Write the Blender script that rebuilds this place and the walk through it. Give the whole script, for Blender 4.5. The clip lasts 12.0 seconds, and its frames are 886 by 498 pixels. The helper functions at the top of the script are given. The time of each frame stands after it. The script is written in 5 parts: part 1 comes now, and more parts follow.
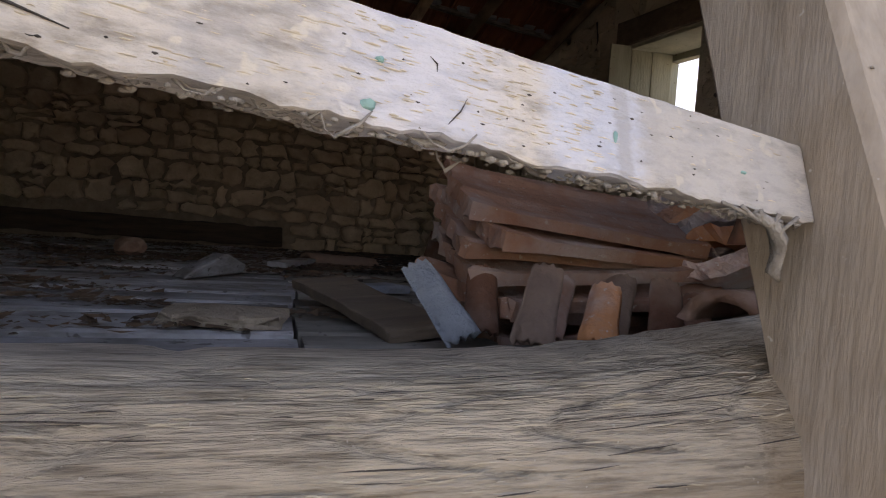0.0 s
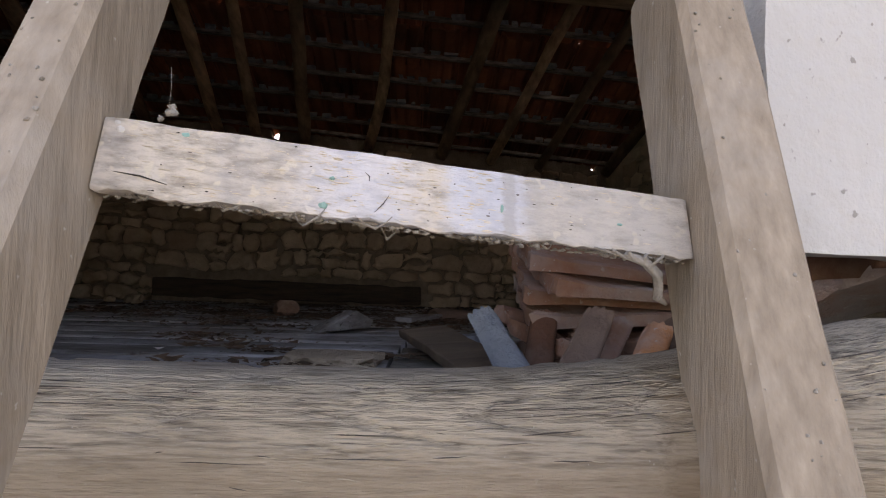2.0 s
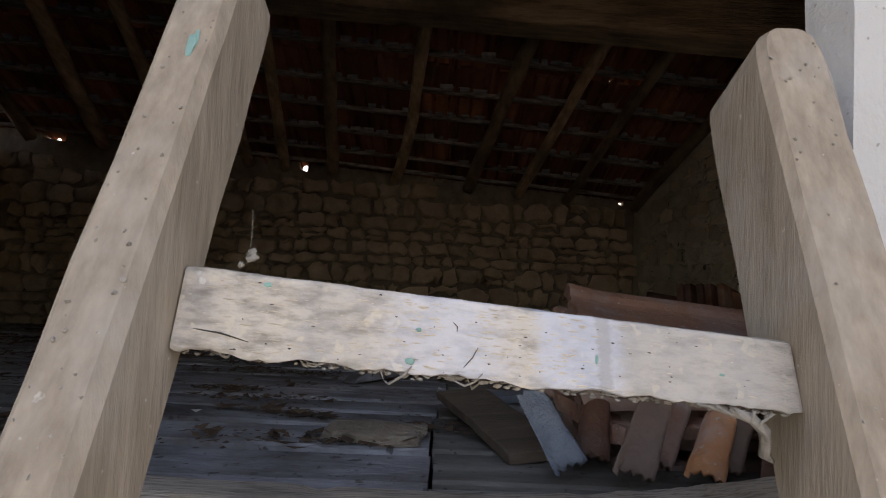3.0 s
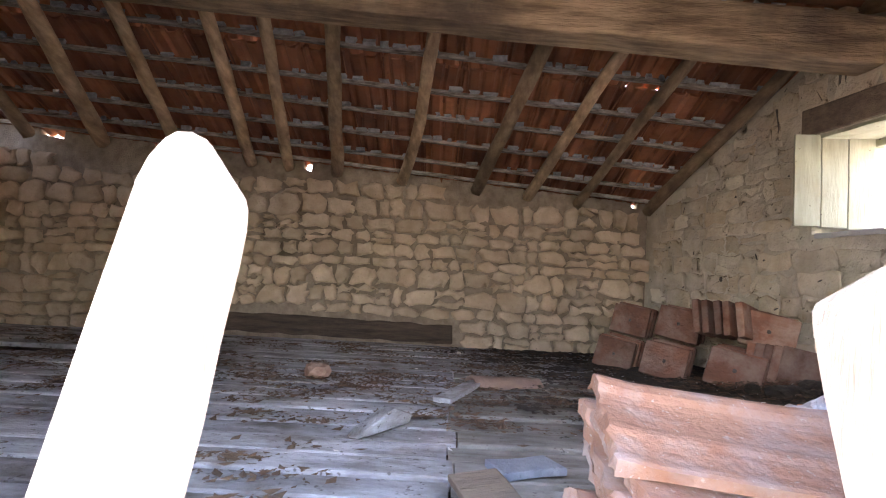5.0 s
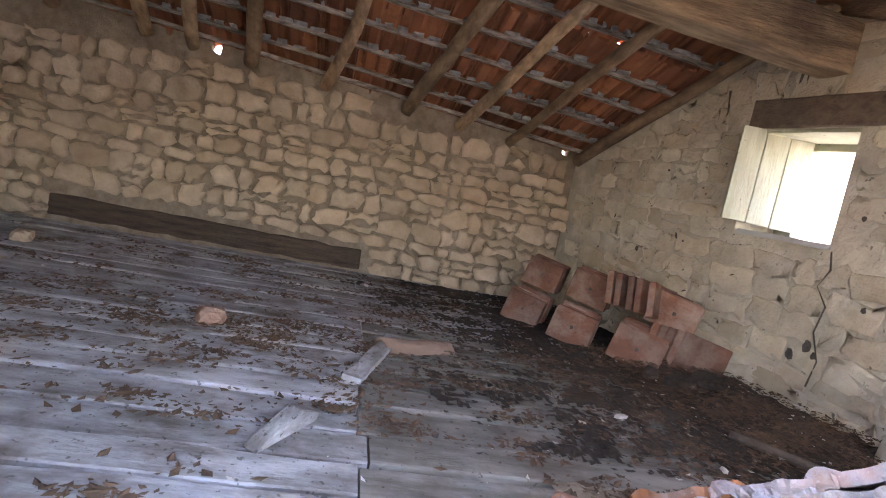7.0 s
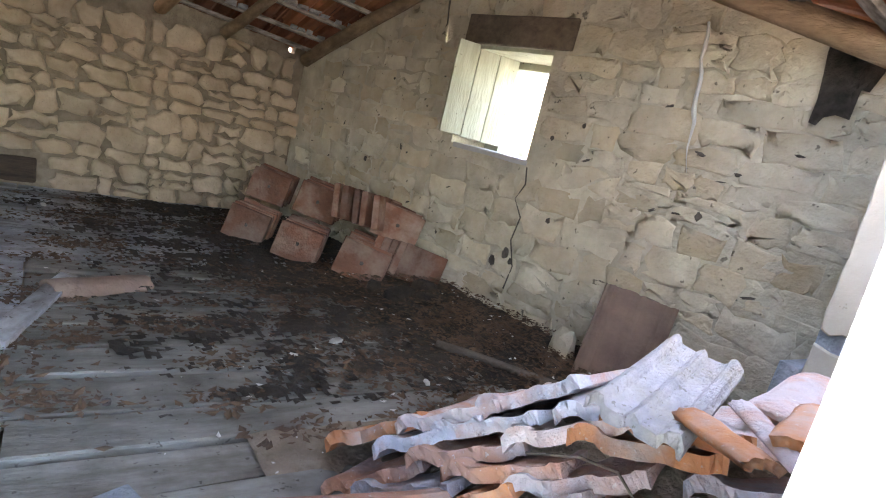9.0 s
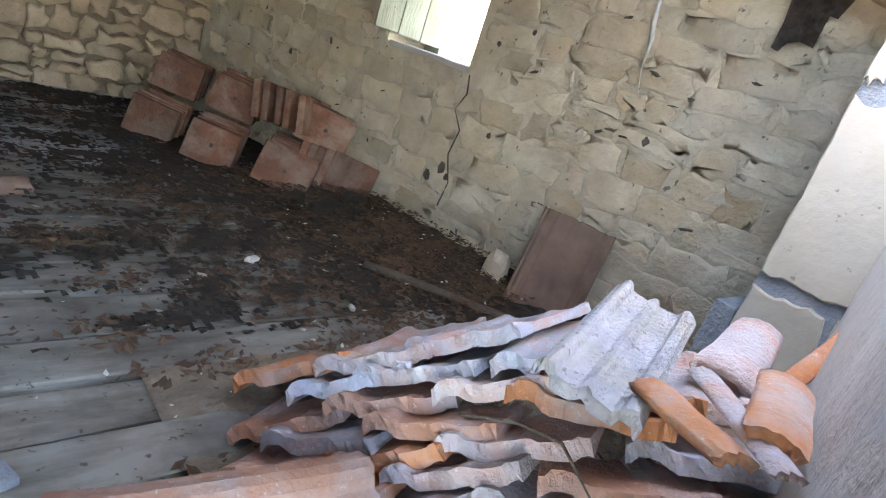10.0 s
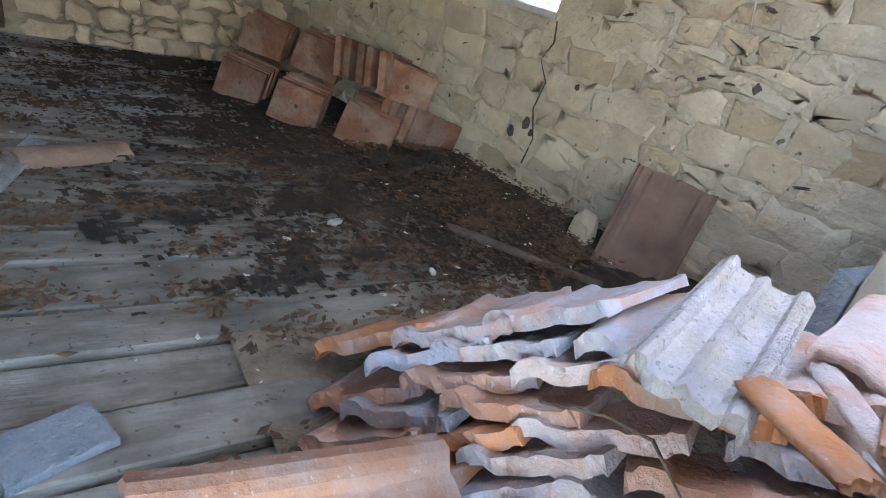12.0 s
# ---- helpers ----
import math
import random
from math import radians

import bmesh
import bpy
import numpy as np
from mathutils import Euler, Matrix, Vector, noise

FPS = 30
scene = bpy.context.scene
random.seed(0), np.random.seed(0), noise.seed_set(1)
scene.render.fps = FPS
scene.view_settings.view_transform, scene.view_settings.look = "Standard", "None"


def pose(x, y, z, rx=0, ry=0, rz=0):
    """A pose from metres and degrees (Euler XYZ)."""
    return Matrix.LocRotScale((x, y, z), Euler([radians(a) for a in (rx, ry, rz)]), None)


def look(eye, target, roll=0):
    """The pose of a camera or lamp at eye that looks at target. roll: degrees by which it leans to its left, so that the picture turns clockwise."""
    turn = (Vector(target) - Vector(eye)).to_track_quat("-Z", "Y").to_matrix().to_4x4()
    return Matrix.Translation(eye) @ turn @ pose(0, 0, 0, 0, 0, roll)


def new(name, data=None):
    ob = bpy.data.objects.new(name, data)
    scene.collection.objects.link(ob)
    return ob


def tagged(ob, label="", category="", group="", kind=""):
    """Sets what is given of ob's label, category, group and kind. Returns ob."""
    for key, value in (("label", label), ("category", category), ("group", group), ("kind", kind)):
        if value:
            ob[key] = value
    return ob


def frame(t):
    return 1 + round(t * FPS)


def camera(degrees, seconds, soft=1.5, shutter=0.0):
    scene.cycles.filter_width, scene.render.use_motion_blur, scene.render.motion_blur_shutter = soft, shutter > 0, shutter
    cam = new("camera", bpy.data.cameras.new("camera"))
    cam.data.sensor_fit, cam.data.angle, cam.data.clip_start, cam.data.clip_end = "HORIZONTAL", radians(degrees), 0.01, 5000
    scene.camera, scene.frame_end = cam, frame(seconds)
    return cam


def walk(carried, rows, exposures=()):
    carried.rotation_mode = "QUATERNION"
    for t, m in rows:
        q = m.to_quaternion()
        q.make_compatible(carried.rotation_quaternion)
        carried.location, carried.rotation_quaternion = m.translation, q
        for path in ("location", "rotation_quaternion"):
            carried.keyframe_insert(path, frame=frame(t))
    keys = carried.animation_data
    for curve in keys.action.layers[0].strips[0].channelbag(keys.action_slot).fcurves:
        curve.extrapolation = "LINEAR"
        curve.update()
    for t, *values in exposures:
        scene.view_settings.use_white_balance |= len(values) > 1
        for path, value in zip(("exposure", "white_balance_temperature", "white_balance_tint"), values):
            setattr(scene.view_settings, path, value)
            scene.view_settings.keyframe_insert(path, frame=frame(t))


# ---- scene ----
cam = camera(75.2, 12.0, soft=1.1)
PATH = [
    (0, (0.249, 0.257, 1.383), (0.814, 2.174, 1.311), 4.2),
    (0.5, (0.293, 0.241, 1.371), (0.736, 2.19, 1.316), 3.9),
    (1, (0.31, 0.187, 1.395), (0.608, 2.165, 1.375), 3.1),
    (1.5, (0.315, 0.151, 1.395), (0.49, 2.143, 1.422), 2.3),
    (2, (0.346, 0.104, 1.383), (0.403, 2.101, 1.481), 1.6),
    (2.5, (0.35, 0.095, 1.405), (0.363, 2.089, 1.558), 1.6),
    (3, (0.299, 0.122, 1.464), (0.283, 2.115, 1.64), 2.5),
    (3.5, (0.257, 0.167, 1.503), (0.223, 2.16, 1.668), 2.1),
    (5.3, (0.279, 0.252, 1.693), (0.26, 2.251, 1.767), 3.3),
    (5.5, (0.282, 0.28, 1.716), (0.287, 2.28, 1.764), 3.5),
    (6, (0.265, 0.332, 1.804), (0.32, 2.331, 1.779), 5.3),
    (6.5, (0.202, 0.393, 1.88), (0.388, 2.381, 1.763), 8.1),
    (7, (0.151, 0.486, 1.932), (0.497, 2.442, 1.699), 11.4),
    (7.5, (0.177, 0.515, 1.981), (0.787, 2.4, 1.707), 13.3),
    (7.7, (0.197, 0.522, 1.992), (0.912, 2.371, 1.723), 13.7),
    (9.3, (0.377, 0.641, 2.04), (1.585, 2.164, 1.568), 14.5),
    (9.5, (0.401, 0.677, 2.037), (1.638, 2.154, 1.501), 15.4),
    (10, (0.439, 0.741, 2.038), (1.793, 2.07, 1.404), 18.7),
    (10.5, (0.438, 0.782, 2.048), (1.919, 1.96, 1.401), 22.1),
    (11, (0.448, 0.809, 2.046), (1.94, 1.942, 1.345), 23.5),
    (11.5, (0.483, 0.812, 2.045), (1.867, 2.02, 1.254), 21.4),
    (12, (0.486, 0.79, 2.049), (1.605, 2.207, 1.188), 16.0),
]
EXPOSURES = [(0.0, 1.9, 9000, 28), (1.0, 1.75, 9000, 28), (2.0, 2.0, 9000, 28), (2.5, 1.8, 9000, 26), (3.0, 1.75, 9000, 24), (3.7, 2.35, 8600, 28), (5.2, 5.45, 8000, 28), (7.7, 5.45, 7900, 28), (9.3, 5.3, 7600, 14), (12.0, 5.25, 7600, 11)]
walk(cam, [(t, look(eye, target, roll)) for t, eye, target, roll in PATH], EXPOSURES)

# ---- world, sun, exposure ----
world = bpy.data.worlds.new("daylight")
scene.world = world
world.use_nodes = True
wn = world.node_tree.nodes
sky = wn.new("ShaderNodeTexSky")
sky.sky_type = 'NISHITA'
sky.sun_disc = False
SUN_FROM = Vector((-0.30, 0.62, 0.72)).normalized()
sky.sun_elevation = math.asin(SUN_FROM.z)
sky.sun_rotation = math.atan2(SUN_FROM.x, SUN_FROM.y)
wn["Background"].inputs["Strength"].default_value = 0.15
world.node_tree.links.new(sky.outputs[0], wn["Background"].inputs[0])
sun = new("sun", bpy.data.lights.new("sun", 'SUN'))
sun.data.energy, sun.data.angle, sun.data.color = 1.4, radians(10), (1.0, 0.94, 0.86)
sun.matrix_world = look(SUN_FROM * 30, (0, 0, 0))


# ---- materials ----
def mat(name, c1, c2, scale=8.0, stretch=(1, 1, 1), rough=0.85, bump=0.3, stain=None, stain_scale=1.5, stain_amount=0.5,
        vary=0.15, metal=0.0, speck=None, hue=None, fine=6.0, speck_scale=9.0, speck_at=0.64, lo=0.3, hi=0.7, zones=()):
    """Two-scale noise colour, optional stains and specks, relief; differs from piece to piece.
    zones: (axis, from, to, fade, ragged, colour, amount), worn or painted stretches of a long timber."""
    m = bpy.data.materials.new(name)
    m.use_nodes = True
    nt = m.node_tree
    N, L = nt.nodes, nt.links
    b = N["Principled BSDF"]
    b.inputs["Roughness"].default_value, b.inputs["Metallic"].default_value = rough, metal
    tc, mp, info = N.new("ShaderNodeTexCoord"), N.new("ShaderNodeMapping"), N.new("ShaderNodeObjectInfo")
    mp.inputs["Scale"].default_value = stretch
    L.new(tc.outputs["Object"], mp.inputs[0])
    w = N.new("ShaderNodeMath")
    w.operation = 'MULTIPLY'
    w.inputs[1].default_value = 37.0
    L.new(info.outputs["Random"], w.inputs[0])

    def tex(sc, detail, vec, r=0.6):
        n = N.new("ShaderNodeTexNoise")
        n.noise_dimensions = '4D'
        n.inputs["Scale"].default_value, n.inputs["Detail"].default_value, n.inputs["Roughness"].default_value = sc, detail, r
        L.new(vec, n.inputs["Vector"])
        L.new(w.outputs[0], n.inputs["W"])
        return n

    def ramp(src, lo, hi, ca, cb):
        r = N.new("ShaderNodeValToRGB")
        r.color_ramp.elements[0].position, r.color_ramp.elements[1].position = lo, hi
        r.color_ramp.elements[0].color, r.color_ramp.elements[1].color = (*ca, 1), (*cb, 1)
        L.new(src, r.inputs[0])
        return r

    def mix(fac, a, bb, mode='MIX'):
        x = N.new("ShaderNodeMix")
        x.data_type, x.blend_type = 'RGBA', mode
        if isinstance(fac, float):
            x.inputs[0].default_value = fac
        else:
            L.new(fac, x.inputs[0])
        L.new(a, x.inputs[6])
        if isinstance(bb, tuple):
            x.inputs[7].default_value = (*bb, 1)
        else:
            L.new(bb, x.inputs[7])
        return x.outputs[2]

    n1 = tex(scale, 8, mp.outputs[0])
    col = ramp(n1.outputs[0], lo, hi, c1, c2).outputs[0]
    if hue:
        hr = N.new("ShaderNodeValToRGB")
        hr.color_ramp.interpolation = 'CONSTANT'
        for i, c in enumerate(hue):
            if i < 2:
                hr.color_ramp.elements[i].position = i / len(hue)
                e = hr.color_ramp.elements[i]
            else:
                e = hr.color_ramp.elements.new(i / len(hue))
            e.color = (*c, 1)
        L.new(info.outputs["Random"], hr.inputs[0])
        n3 = tex(scale * 0.35, 4, tc.outputs["Object"])
        f = ramp(n3.outputs[0], 0.38, 0.6, (0.25, 0.25, 0.25), (0.95, 0.95, 0.95))
        col = mix(f.outputs[0], col, hr.outputs[0])
    if stain:
        n2 = tex(stain_scale, 5, tc.outputs["Object"], 0.65)
        f = ramp(n2.outputs[0], 0.45, 0.68, (0, 0, 0), (stain_amount,) * 3)
        col = mix(f.outputs[0], col, stain)
    if speck:
        n4 = tex(scale * speck_scale, 2, tc.outputs["Object"])
        f = ramp(n4.outputs[0], speck_at, speck_at + 0.05, (0, 0, 0), (0.7,) * 3)
        col = mix(f.outputs[0], col, speck)
    if zones:
        sep = N.new("ShaderNodeSeparateXYZ")
        L.new(tc.outputs["Object"], sep.inputs[0])
        nz = tex(scale * 2.5, 5, mp.outputs[0])

        def step(src, a, bb):
            k = N.new("ShaderNodeMapRange")
            k.interpolation_type = 'SMOOTHSTEP'
            k.inputs[1].default_value, k.inputs[2].default_value = a, bb
            L.new(src, k.inputs[0])
            return k.outputs[0]

        for axis, z_a, z_b, fade, ragged, colour, amount in zones:
            sh = N.new("ShaderNodeMath")
            sh.operation = 'MULTIPLY_ADD'
            sh.inputs[1].default_value = ragged * 2
            L.new(nz.outputs[0], sh.inputs[0])
            L.new(sep.outputs[axis], sh.inputs[2])
            up = step(sh.outputs[0], z_a + ragged - fade, z_a + ragged + fade)
            dn = step(sh.outputs[0], z_b + ragged + fade, z_b + ragged - fade)
            mu = N.new("ShaderNodeMath")
            mu.operation = 'MULTIPLY'
            L.new(up, mu.inputs[0])
            L.new(dn, mu.inputs[1])
            m2 = N.new("ShaderNodeMath")
            m2.operation = 'MULTIPLY'
            m2.inputs[1].default_value = amount
            L.new(mu.outputs[0], m2.inputs[0])
            col = mix(m2.outputs[0], col, colour)
    v = N.new("ShaderNodeMapRange")
    v.inputs[3].default_value, v.inputs[4].default_value = 1 - vary, 1 + vary
    L.new(info.outputs["Random"], v.inputs[0])
    hs = N.new("ShaderNodeHueSaturation")
    L.new(v.outputs[0], hs.inputs["Value"])
    L.new(col, hs.inputs["Color"])
    L.new(hs.outputs[0], b.inputs["Base Color"])
    n5 = tex(scale * fine, 6, mp.outputs[0])
    add = N.new("ShaderNodeMath")
    L.new(n1.outputs[0], add.inputs[0])
    L.new(n5.outputs[0], add.inputs[1])
    bp = N.new("ShaderNodeBump")
    bp.inputs["Strength"].default_value, bp.inputs["Distance"].default_value = bump, 0.02
    L.new(add.outputs[0], bp.inputs["Height"])
    L.new(bp.outputs[0], b.inputs["Normal"])
    return m


M_STONE = mat("limestone", (0.36, 0.265, 0.18), (0.62, 0.49, 0.36), 7, rough=0.95, bump=0.8, stain=(0.40, 0.26, 0.155), stain_scale=1.6, stain_amount=0.5, vary=0.14, speck=(0.20, 0.15, 0.11), speck_at=0.67)
M_MORTAR = mat("lime_mortar", (0.22, 0.17, 0.12), (0.44, 0.355, 0.265), 14, rough=0.98, bump=0.9, stain=(0.11, 0.08, 0.06), stain_scale=1.2)
M_RENDER = mat("old_lime_render", (0.38, 0.325, 0.24), (0.68, 0.61, 0.47), 6, rough=0.95, bump=1.0, stain=(0.28, 0.23, 0.17), stain_scale=2.2, stain_amount=0.7, speck=(0.05, 0.04, 0.035), speck_scale=4.5, speck_at=0.66)
M_STONE_R = mat("rendered_limestone", (0.38, 0.32, 0.235), (0.70, 0.625, 0.48), 5, rough=0.95, bump=1.0, stain=(0.46, 0.335, 0.19), stain_scale=1.8, stain_amount=0.75, vary=0.15, speck=(0.06, 0.05, 0.04), speck_scale=6, speck_at=0.67)
M_PLASTER = mat("white_plaster", (0.46, 0.45, 0.43), (0.61, 0.595, 0.57), 6, rough=0.9, bump=0.4, stain=(0.36, 0.345, 0.32), stain_scale=3, speck=(0.20, 0.18, 0.16), speck_scale=12, speck_at=0.68)
M_CEMENT = mat("blue_grey_cement", (0.20, 0.23, 0.27), (0.32, 0.35, 0.38), 16, rough=0.95, bump=0.7)
M_ASHLAR = mat("dressed_pale_stone", (0.45, 0.405, 0.32), (0.56, 0.515, 0.42), 5, rough=0.9, bump=0.2, stain=(0.40, 0.34, 0.25), stain_scale=2, speck=(0.20, 0.165, 0.12), speck_at=0.69)
M_PLANK = mat("dusty_grey_planks", (0.19, 0.18, 0.17), (0.44, 0.44, 0.445), 8, (0.6, 1.8, 1.8), rough=0.92, bump=0.5, stain=(0.10, 0.077, 0.055), stain_scale=4.2, stain_amount=0.85, vary=0.2, speck=(0.06, 0.045, 0.033), speck_scale=6, speck_at=0.62, lo=0.32, hi=0.58)
M_PLANK_DARK = mat("dark_brown_planks", (0.13, 0.115, 0.09), (0.30, 0.285, 0.25), 7, (0.5, 2.2, 2.2), rough=0.9, bump=0.35, stain=(0.065, 0.05, 0.035), stain_scale=3.2, stain_amount=0.8, vary=0.16, speck=(0.05, 0.037, 0.027), speck_scale=7, speck_at=0.65, lo=0.32, hi=0.58)
M_LADDER = mat("weathered_ladder_wood", (0.155, 0.115, 0.078), (0.42, 0.335, 0.25), 30, (3.2, 3.2, 0.4), rough=0.8, bump=0.22, stain=(0.42, 0.38, 0.33), stain_scale=9, stain_amount=0.55, vary=0.03, speck=(0.56, 0.51, 0.44), speck_scale=4, speck_at=0.70, lo=0.12, hi=0.72, fine=3)
M_RUNG = mat("worn_rung_wood", (0.22, 0.18, 0.135), (0.64, 0.56, 0.465), 36, (1.3, 4.0, 4.0), rough=0.75, bump=0.35, stain=(0.42, 0.40, 0.385), stain_scale=16, stain_amount=0.7, vary=0.03, speck=(0.70, 0.61, 0.47), speck_scale=2.2, speck_at=0.61, lo=0.30, hi=0.56, fine=2.5,
             zones=((0, 0.268, 0.335, 0.022, 0.02, (0.68, 0.69, 0.75), 0.5), (0, 0.358, 0.412, 0.008, 0.012, (0.60, 0.64, 0.73), 0.55), (0, 0.397, 0.406, 0.002, 0.005, (0.36, 0.33, 0.30), 0.6), (0, 0.415, 0.56, 0.02, 0.01, (0.42, 0.39, 0.355), 0.4)))
M_LOG = mat("cracked_oak_log", (0.27, 0.22, 0.165), (0.70, 0.595, 0.46), 60, (0.4, 5.0, 5.0), rough=0.92, bump=0.75, stain=(0.30, 0.245, 0.19), stain_scale=9, stain_amount=0.4, vary=0.02, speck=(0.74, 0.68, 0.58), fine=2.2, speck_scale=3, speck_at=0.69, lo=0.36, hi=0.56,
            zones=((2, 0.9, 1.258, 0.012, 0.02, (0.47, 0.36, 0.25), 0.7), (0, 0.515, 0.60, 0.006, 0.01, (0.30, 0.19, 0.10), 0.35)))
M_RAFTER = mat("round_rafter_wood", (0.24, 0.15, 0.09), (0.60, 0.42, 0.26), 9, (3, 0.5, 2), rough=0.85, bump=0.6, stain=(0.09, 0.065, 0.045), stain_scale=3, stain_amount=0.6, vary=0.4)
M_BEAM = mat("old_ridge_timber", (0.16, 0.105, 0.06), (0.44, 0.31, 0.19), 9, (0.4, 3, 3), rough=0.85, bump=0.7, stain=(0.07, 0.05, 0.035), stain_scale=2.4, stain_amount=0.8, lo=0.36, hi=0.62)
M_BATTEN = mat("grey_batten_wood", (0.11, 0.088, 0.07), (0.36, 0.32, 0.285), 14, (0.8, 4, 4), rough=0.9, bump=0.5, vary=0.25, lo=0.36, hi=0.62)
M_DUST = mat("mortar_crumbs", (0.22, 0.215, 0.215), (0.48, 0.475, 0.48), 30, rough=1.0, bump=0.6)
M_ROOF = mat("roof_terracotta_underside", (0.22, 0.078, 0.038), (0.44, 0.17, 0.082), 10, rough=0.9, bump=0.3, stain=(0.07, 0.038, 0.028), stain_scale=5, stain_amount=0.7, vary=0.35)
M_TILE = mat("dusty_terracotta", (0.36, 0.335, 0.345), (0.62, 0.585, 0.59), 12, rough=0.9, bump=0.7, vary=0.12, speck=(0.68, 0.64, 0.62), stain=(0.58, 0.29, 0.18), stain_scale=9, stain_amount=0.85,
             hue=((0.50, 0.50, 0.55), (0.62, 0.30, 0.18), (0.60, 0.50, 0.48), (0.50, 0.51, 0.56), (0.62, 0.40, 0.32), (0.47, 0.48, 0.54), (0.64, 0.52, 0.47)))
M_GREYTILE = mat("lime_dusted_terracotta", (0.30, 0.295, 0.315), (0.54, 0.53, 0.55), 14, rough=0.95, bump=0.7, vary=0.05, stain=(0.42, 0.385, 0.31), stain_scale=8, stain_amount=0.8, speck=(0.20, 0.18, 0.155), speck_scale=5, speck_at=0.62)
M_ORANGE = mat("orange_terracotta", (0.48, 0.18, 0.075), (0.62, 0.27, 0.12), 12, rough=0.85, bump=0.35, stain=(0.44, 0.38, 0.35), stain_scale=8, stain_amount=0.85, speck=(0.55, 0.47, 0.42))
M_PINK = mat("dusty_orange_terracotta", (0.24, 0.105, 0.062), (0.38, 0.20, 0.13), 10, rough=0.9, bump=0.4, stain=(0.34, 0.29, 0.27), stain_scale=6, stain_amount=0.9, speck=(0.40, 0.34, 0.30))
M_RED = mat("red_brown_terracotta", (0.10, 0.04, 0.022), (0.22, 0.088, 0.046), 8, rough=0.75, bump=0.4, stain=(0.30, 0.215, 0.165), stain_scale=6, stain_amount=0.8, vary=0.35)
M_BROWNTILE = mat("stained_brown_terracotta", (0.13, 0.085, 0.065), (0.25, 0.16, 0.12), 8, rough=0.85, bump=0.4, stain=(0.30, 0.20, 0.14), stain_scale=6, vary=0.05)
M_LEAF = mat("dry_leaves", (0.05, 0.032, 0.02), (0.17, 0.10, 0.055), 25, rough=0.9, bump=0.2, vary=0.1)
M_DIRT = mat("leaf_dirt", (0.022, 0.016, 0.011), (0.075, 0.054, 0.036), 22, rough=1.0, bump=1.0, speck=(0.17, 0.125, 0.08), speck_at=0.66)
M_SHUTTER = mat("pale_painted_boards", (0.30, 0.29, 0.20), (0.46, 0.45, 0.33), 5, (3, 3, 0.5), rough=0.7, bump=0.3, stain=(0.30, 0.25, 0.15), stain_scale=5, speck=(0.10, 0.07, 0.05), speck_scale=8, speck_at=0.69)
M_DARKWOOD = mat("dark_weathered_lintel", (0.10, 0.07, 0.05), (0.22, 0.16, 0.11), 8, (3, 0.5, 4), rough=0.9, bump=0.5, stain=(0.05, 0.04, 0.03), stain_scale=3)
# dark timber of the joists; also fills the back wall's gap with shade
M_ROTTEN_GAP = mat("rotten_timber_and_gap_shade", (0.045, 0.03, 0.022), (0.14, 0.095, 0.065), 9, (0.5, 4, 4), rough=0.95, bump=0.7)
M_WEB = mat("dusty_cobweb", (0.20, 0.175, 0.145), (0.42, 0.375, 0.32), 80, rough=1.0, bump=0.5)
# for rag, cobweb and cracks; also paints the shade of wall hollows
M_SOOT_SHADE = mat("black_rag_cobweb_and_pit_shade", (0.045, 0.038, 0.032), (0.15, 0.125, 0.105), 25, rough=1.0, bump=0.8)
# unseen ground, made pale so that it bounces light onto ladder and heap
M_GROUND = mat("pale_bounce_ground", (0.30, 0.275, 0.235), (0.46, 0.43, 0.38), 9, rough=1.0, bump=0.5, stain=(0.16, 0.17, 0.09), stain_scale=0.35, stain_amount=0.6)
M_FOLIAGE = mat("sunlit_leaves", (0.06, 0.11, 0.025), (0.12, 0.19, 0.05), 6, rough=0.7, bump=0.1)
M_BARK = mat("bark", (0.10, 0.08, 0.06), (0.20, 0.16, 0.12), 12, rough=0.95, bump=0.8)
# chalky crumbs and droppings; also the pale lumps that imitate sun flecks
M_PEBBLE_FLECK = mat("chalky_crumbs_and_sun_flecks", (0.50, 0.47, 0.42), (0.72, 0.69, 0.64), 20, rough=0.95, bump=0.3)
M_SPLINTER = mat("pale_split_fibre", (0.46, 0.38, 0.27), (0.66, 0.57, 0.44), 60, rough=0.95, bump=0.3)
M_TEAL = mat("teal_paint_trace", (0.16, 0.36, 0.31), (0.28, 0.48, 0.42), 60, rough=0.6, bump=0.3)
M_IRON = mat("rusty_iron", (0.10, 0.055, 0.035), (0.20, 0.11, 0.07), 30, rough=0.8, bump=0.4, metal=0.3)


# ---- mesh helpers ----
def mesh(name, verts, faces, material, smooth=False):
    me = bpy.data.meshes.new(name)
    me.from_pydata([tuple(v) for v in verts], [], faces)
    me.materials.append(material)
    me.update()
    if smooth:
        me.shade_smooth()
    return me


def part(name, bm, material, parent=None, label="", smooth=False):
    """Links a bmesh, or a mesh, as one object under a thing or a part."""
    if isinstance(bm, bmesh.types.BMesh):
        bmesh.ops.recalc_face_normals(bm, faces=bm.faces)
        me = bpy.data.meshes.new(name)
        bm.to_mesh(me)
        bm.free()
        me.materials.append(material)
        if smooth:
            me.shade_smooth()
    else:
        me = bm
    ob = new(name, me)
    if parent:
        ob.parent = parent
    if label:
        ob["label"] = label
    return ob


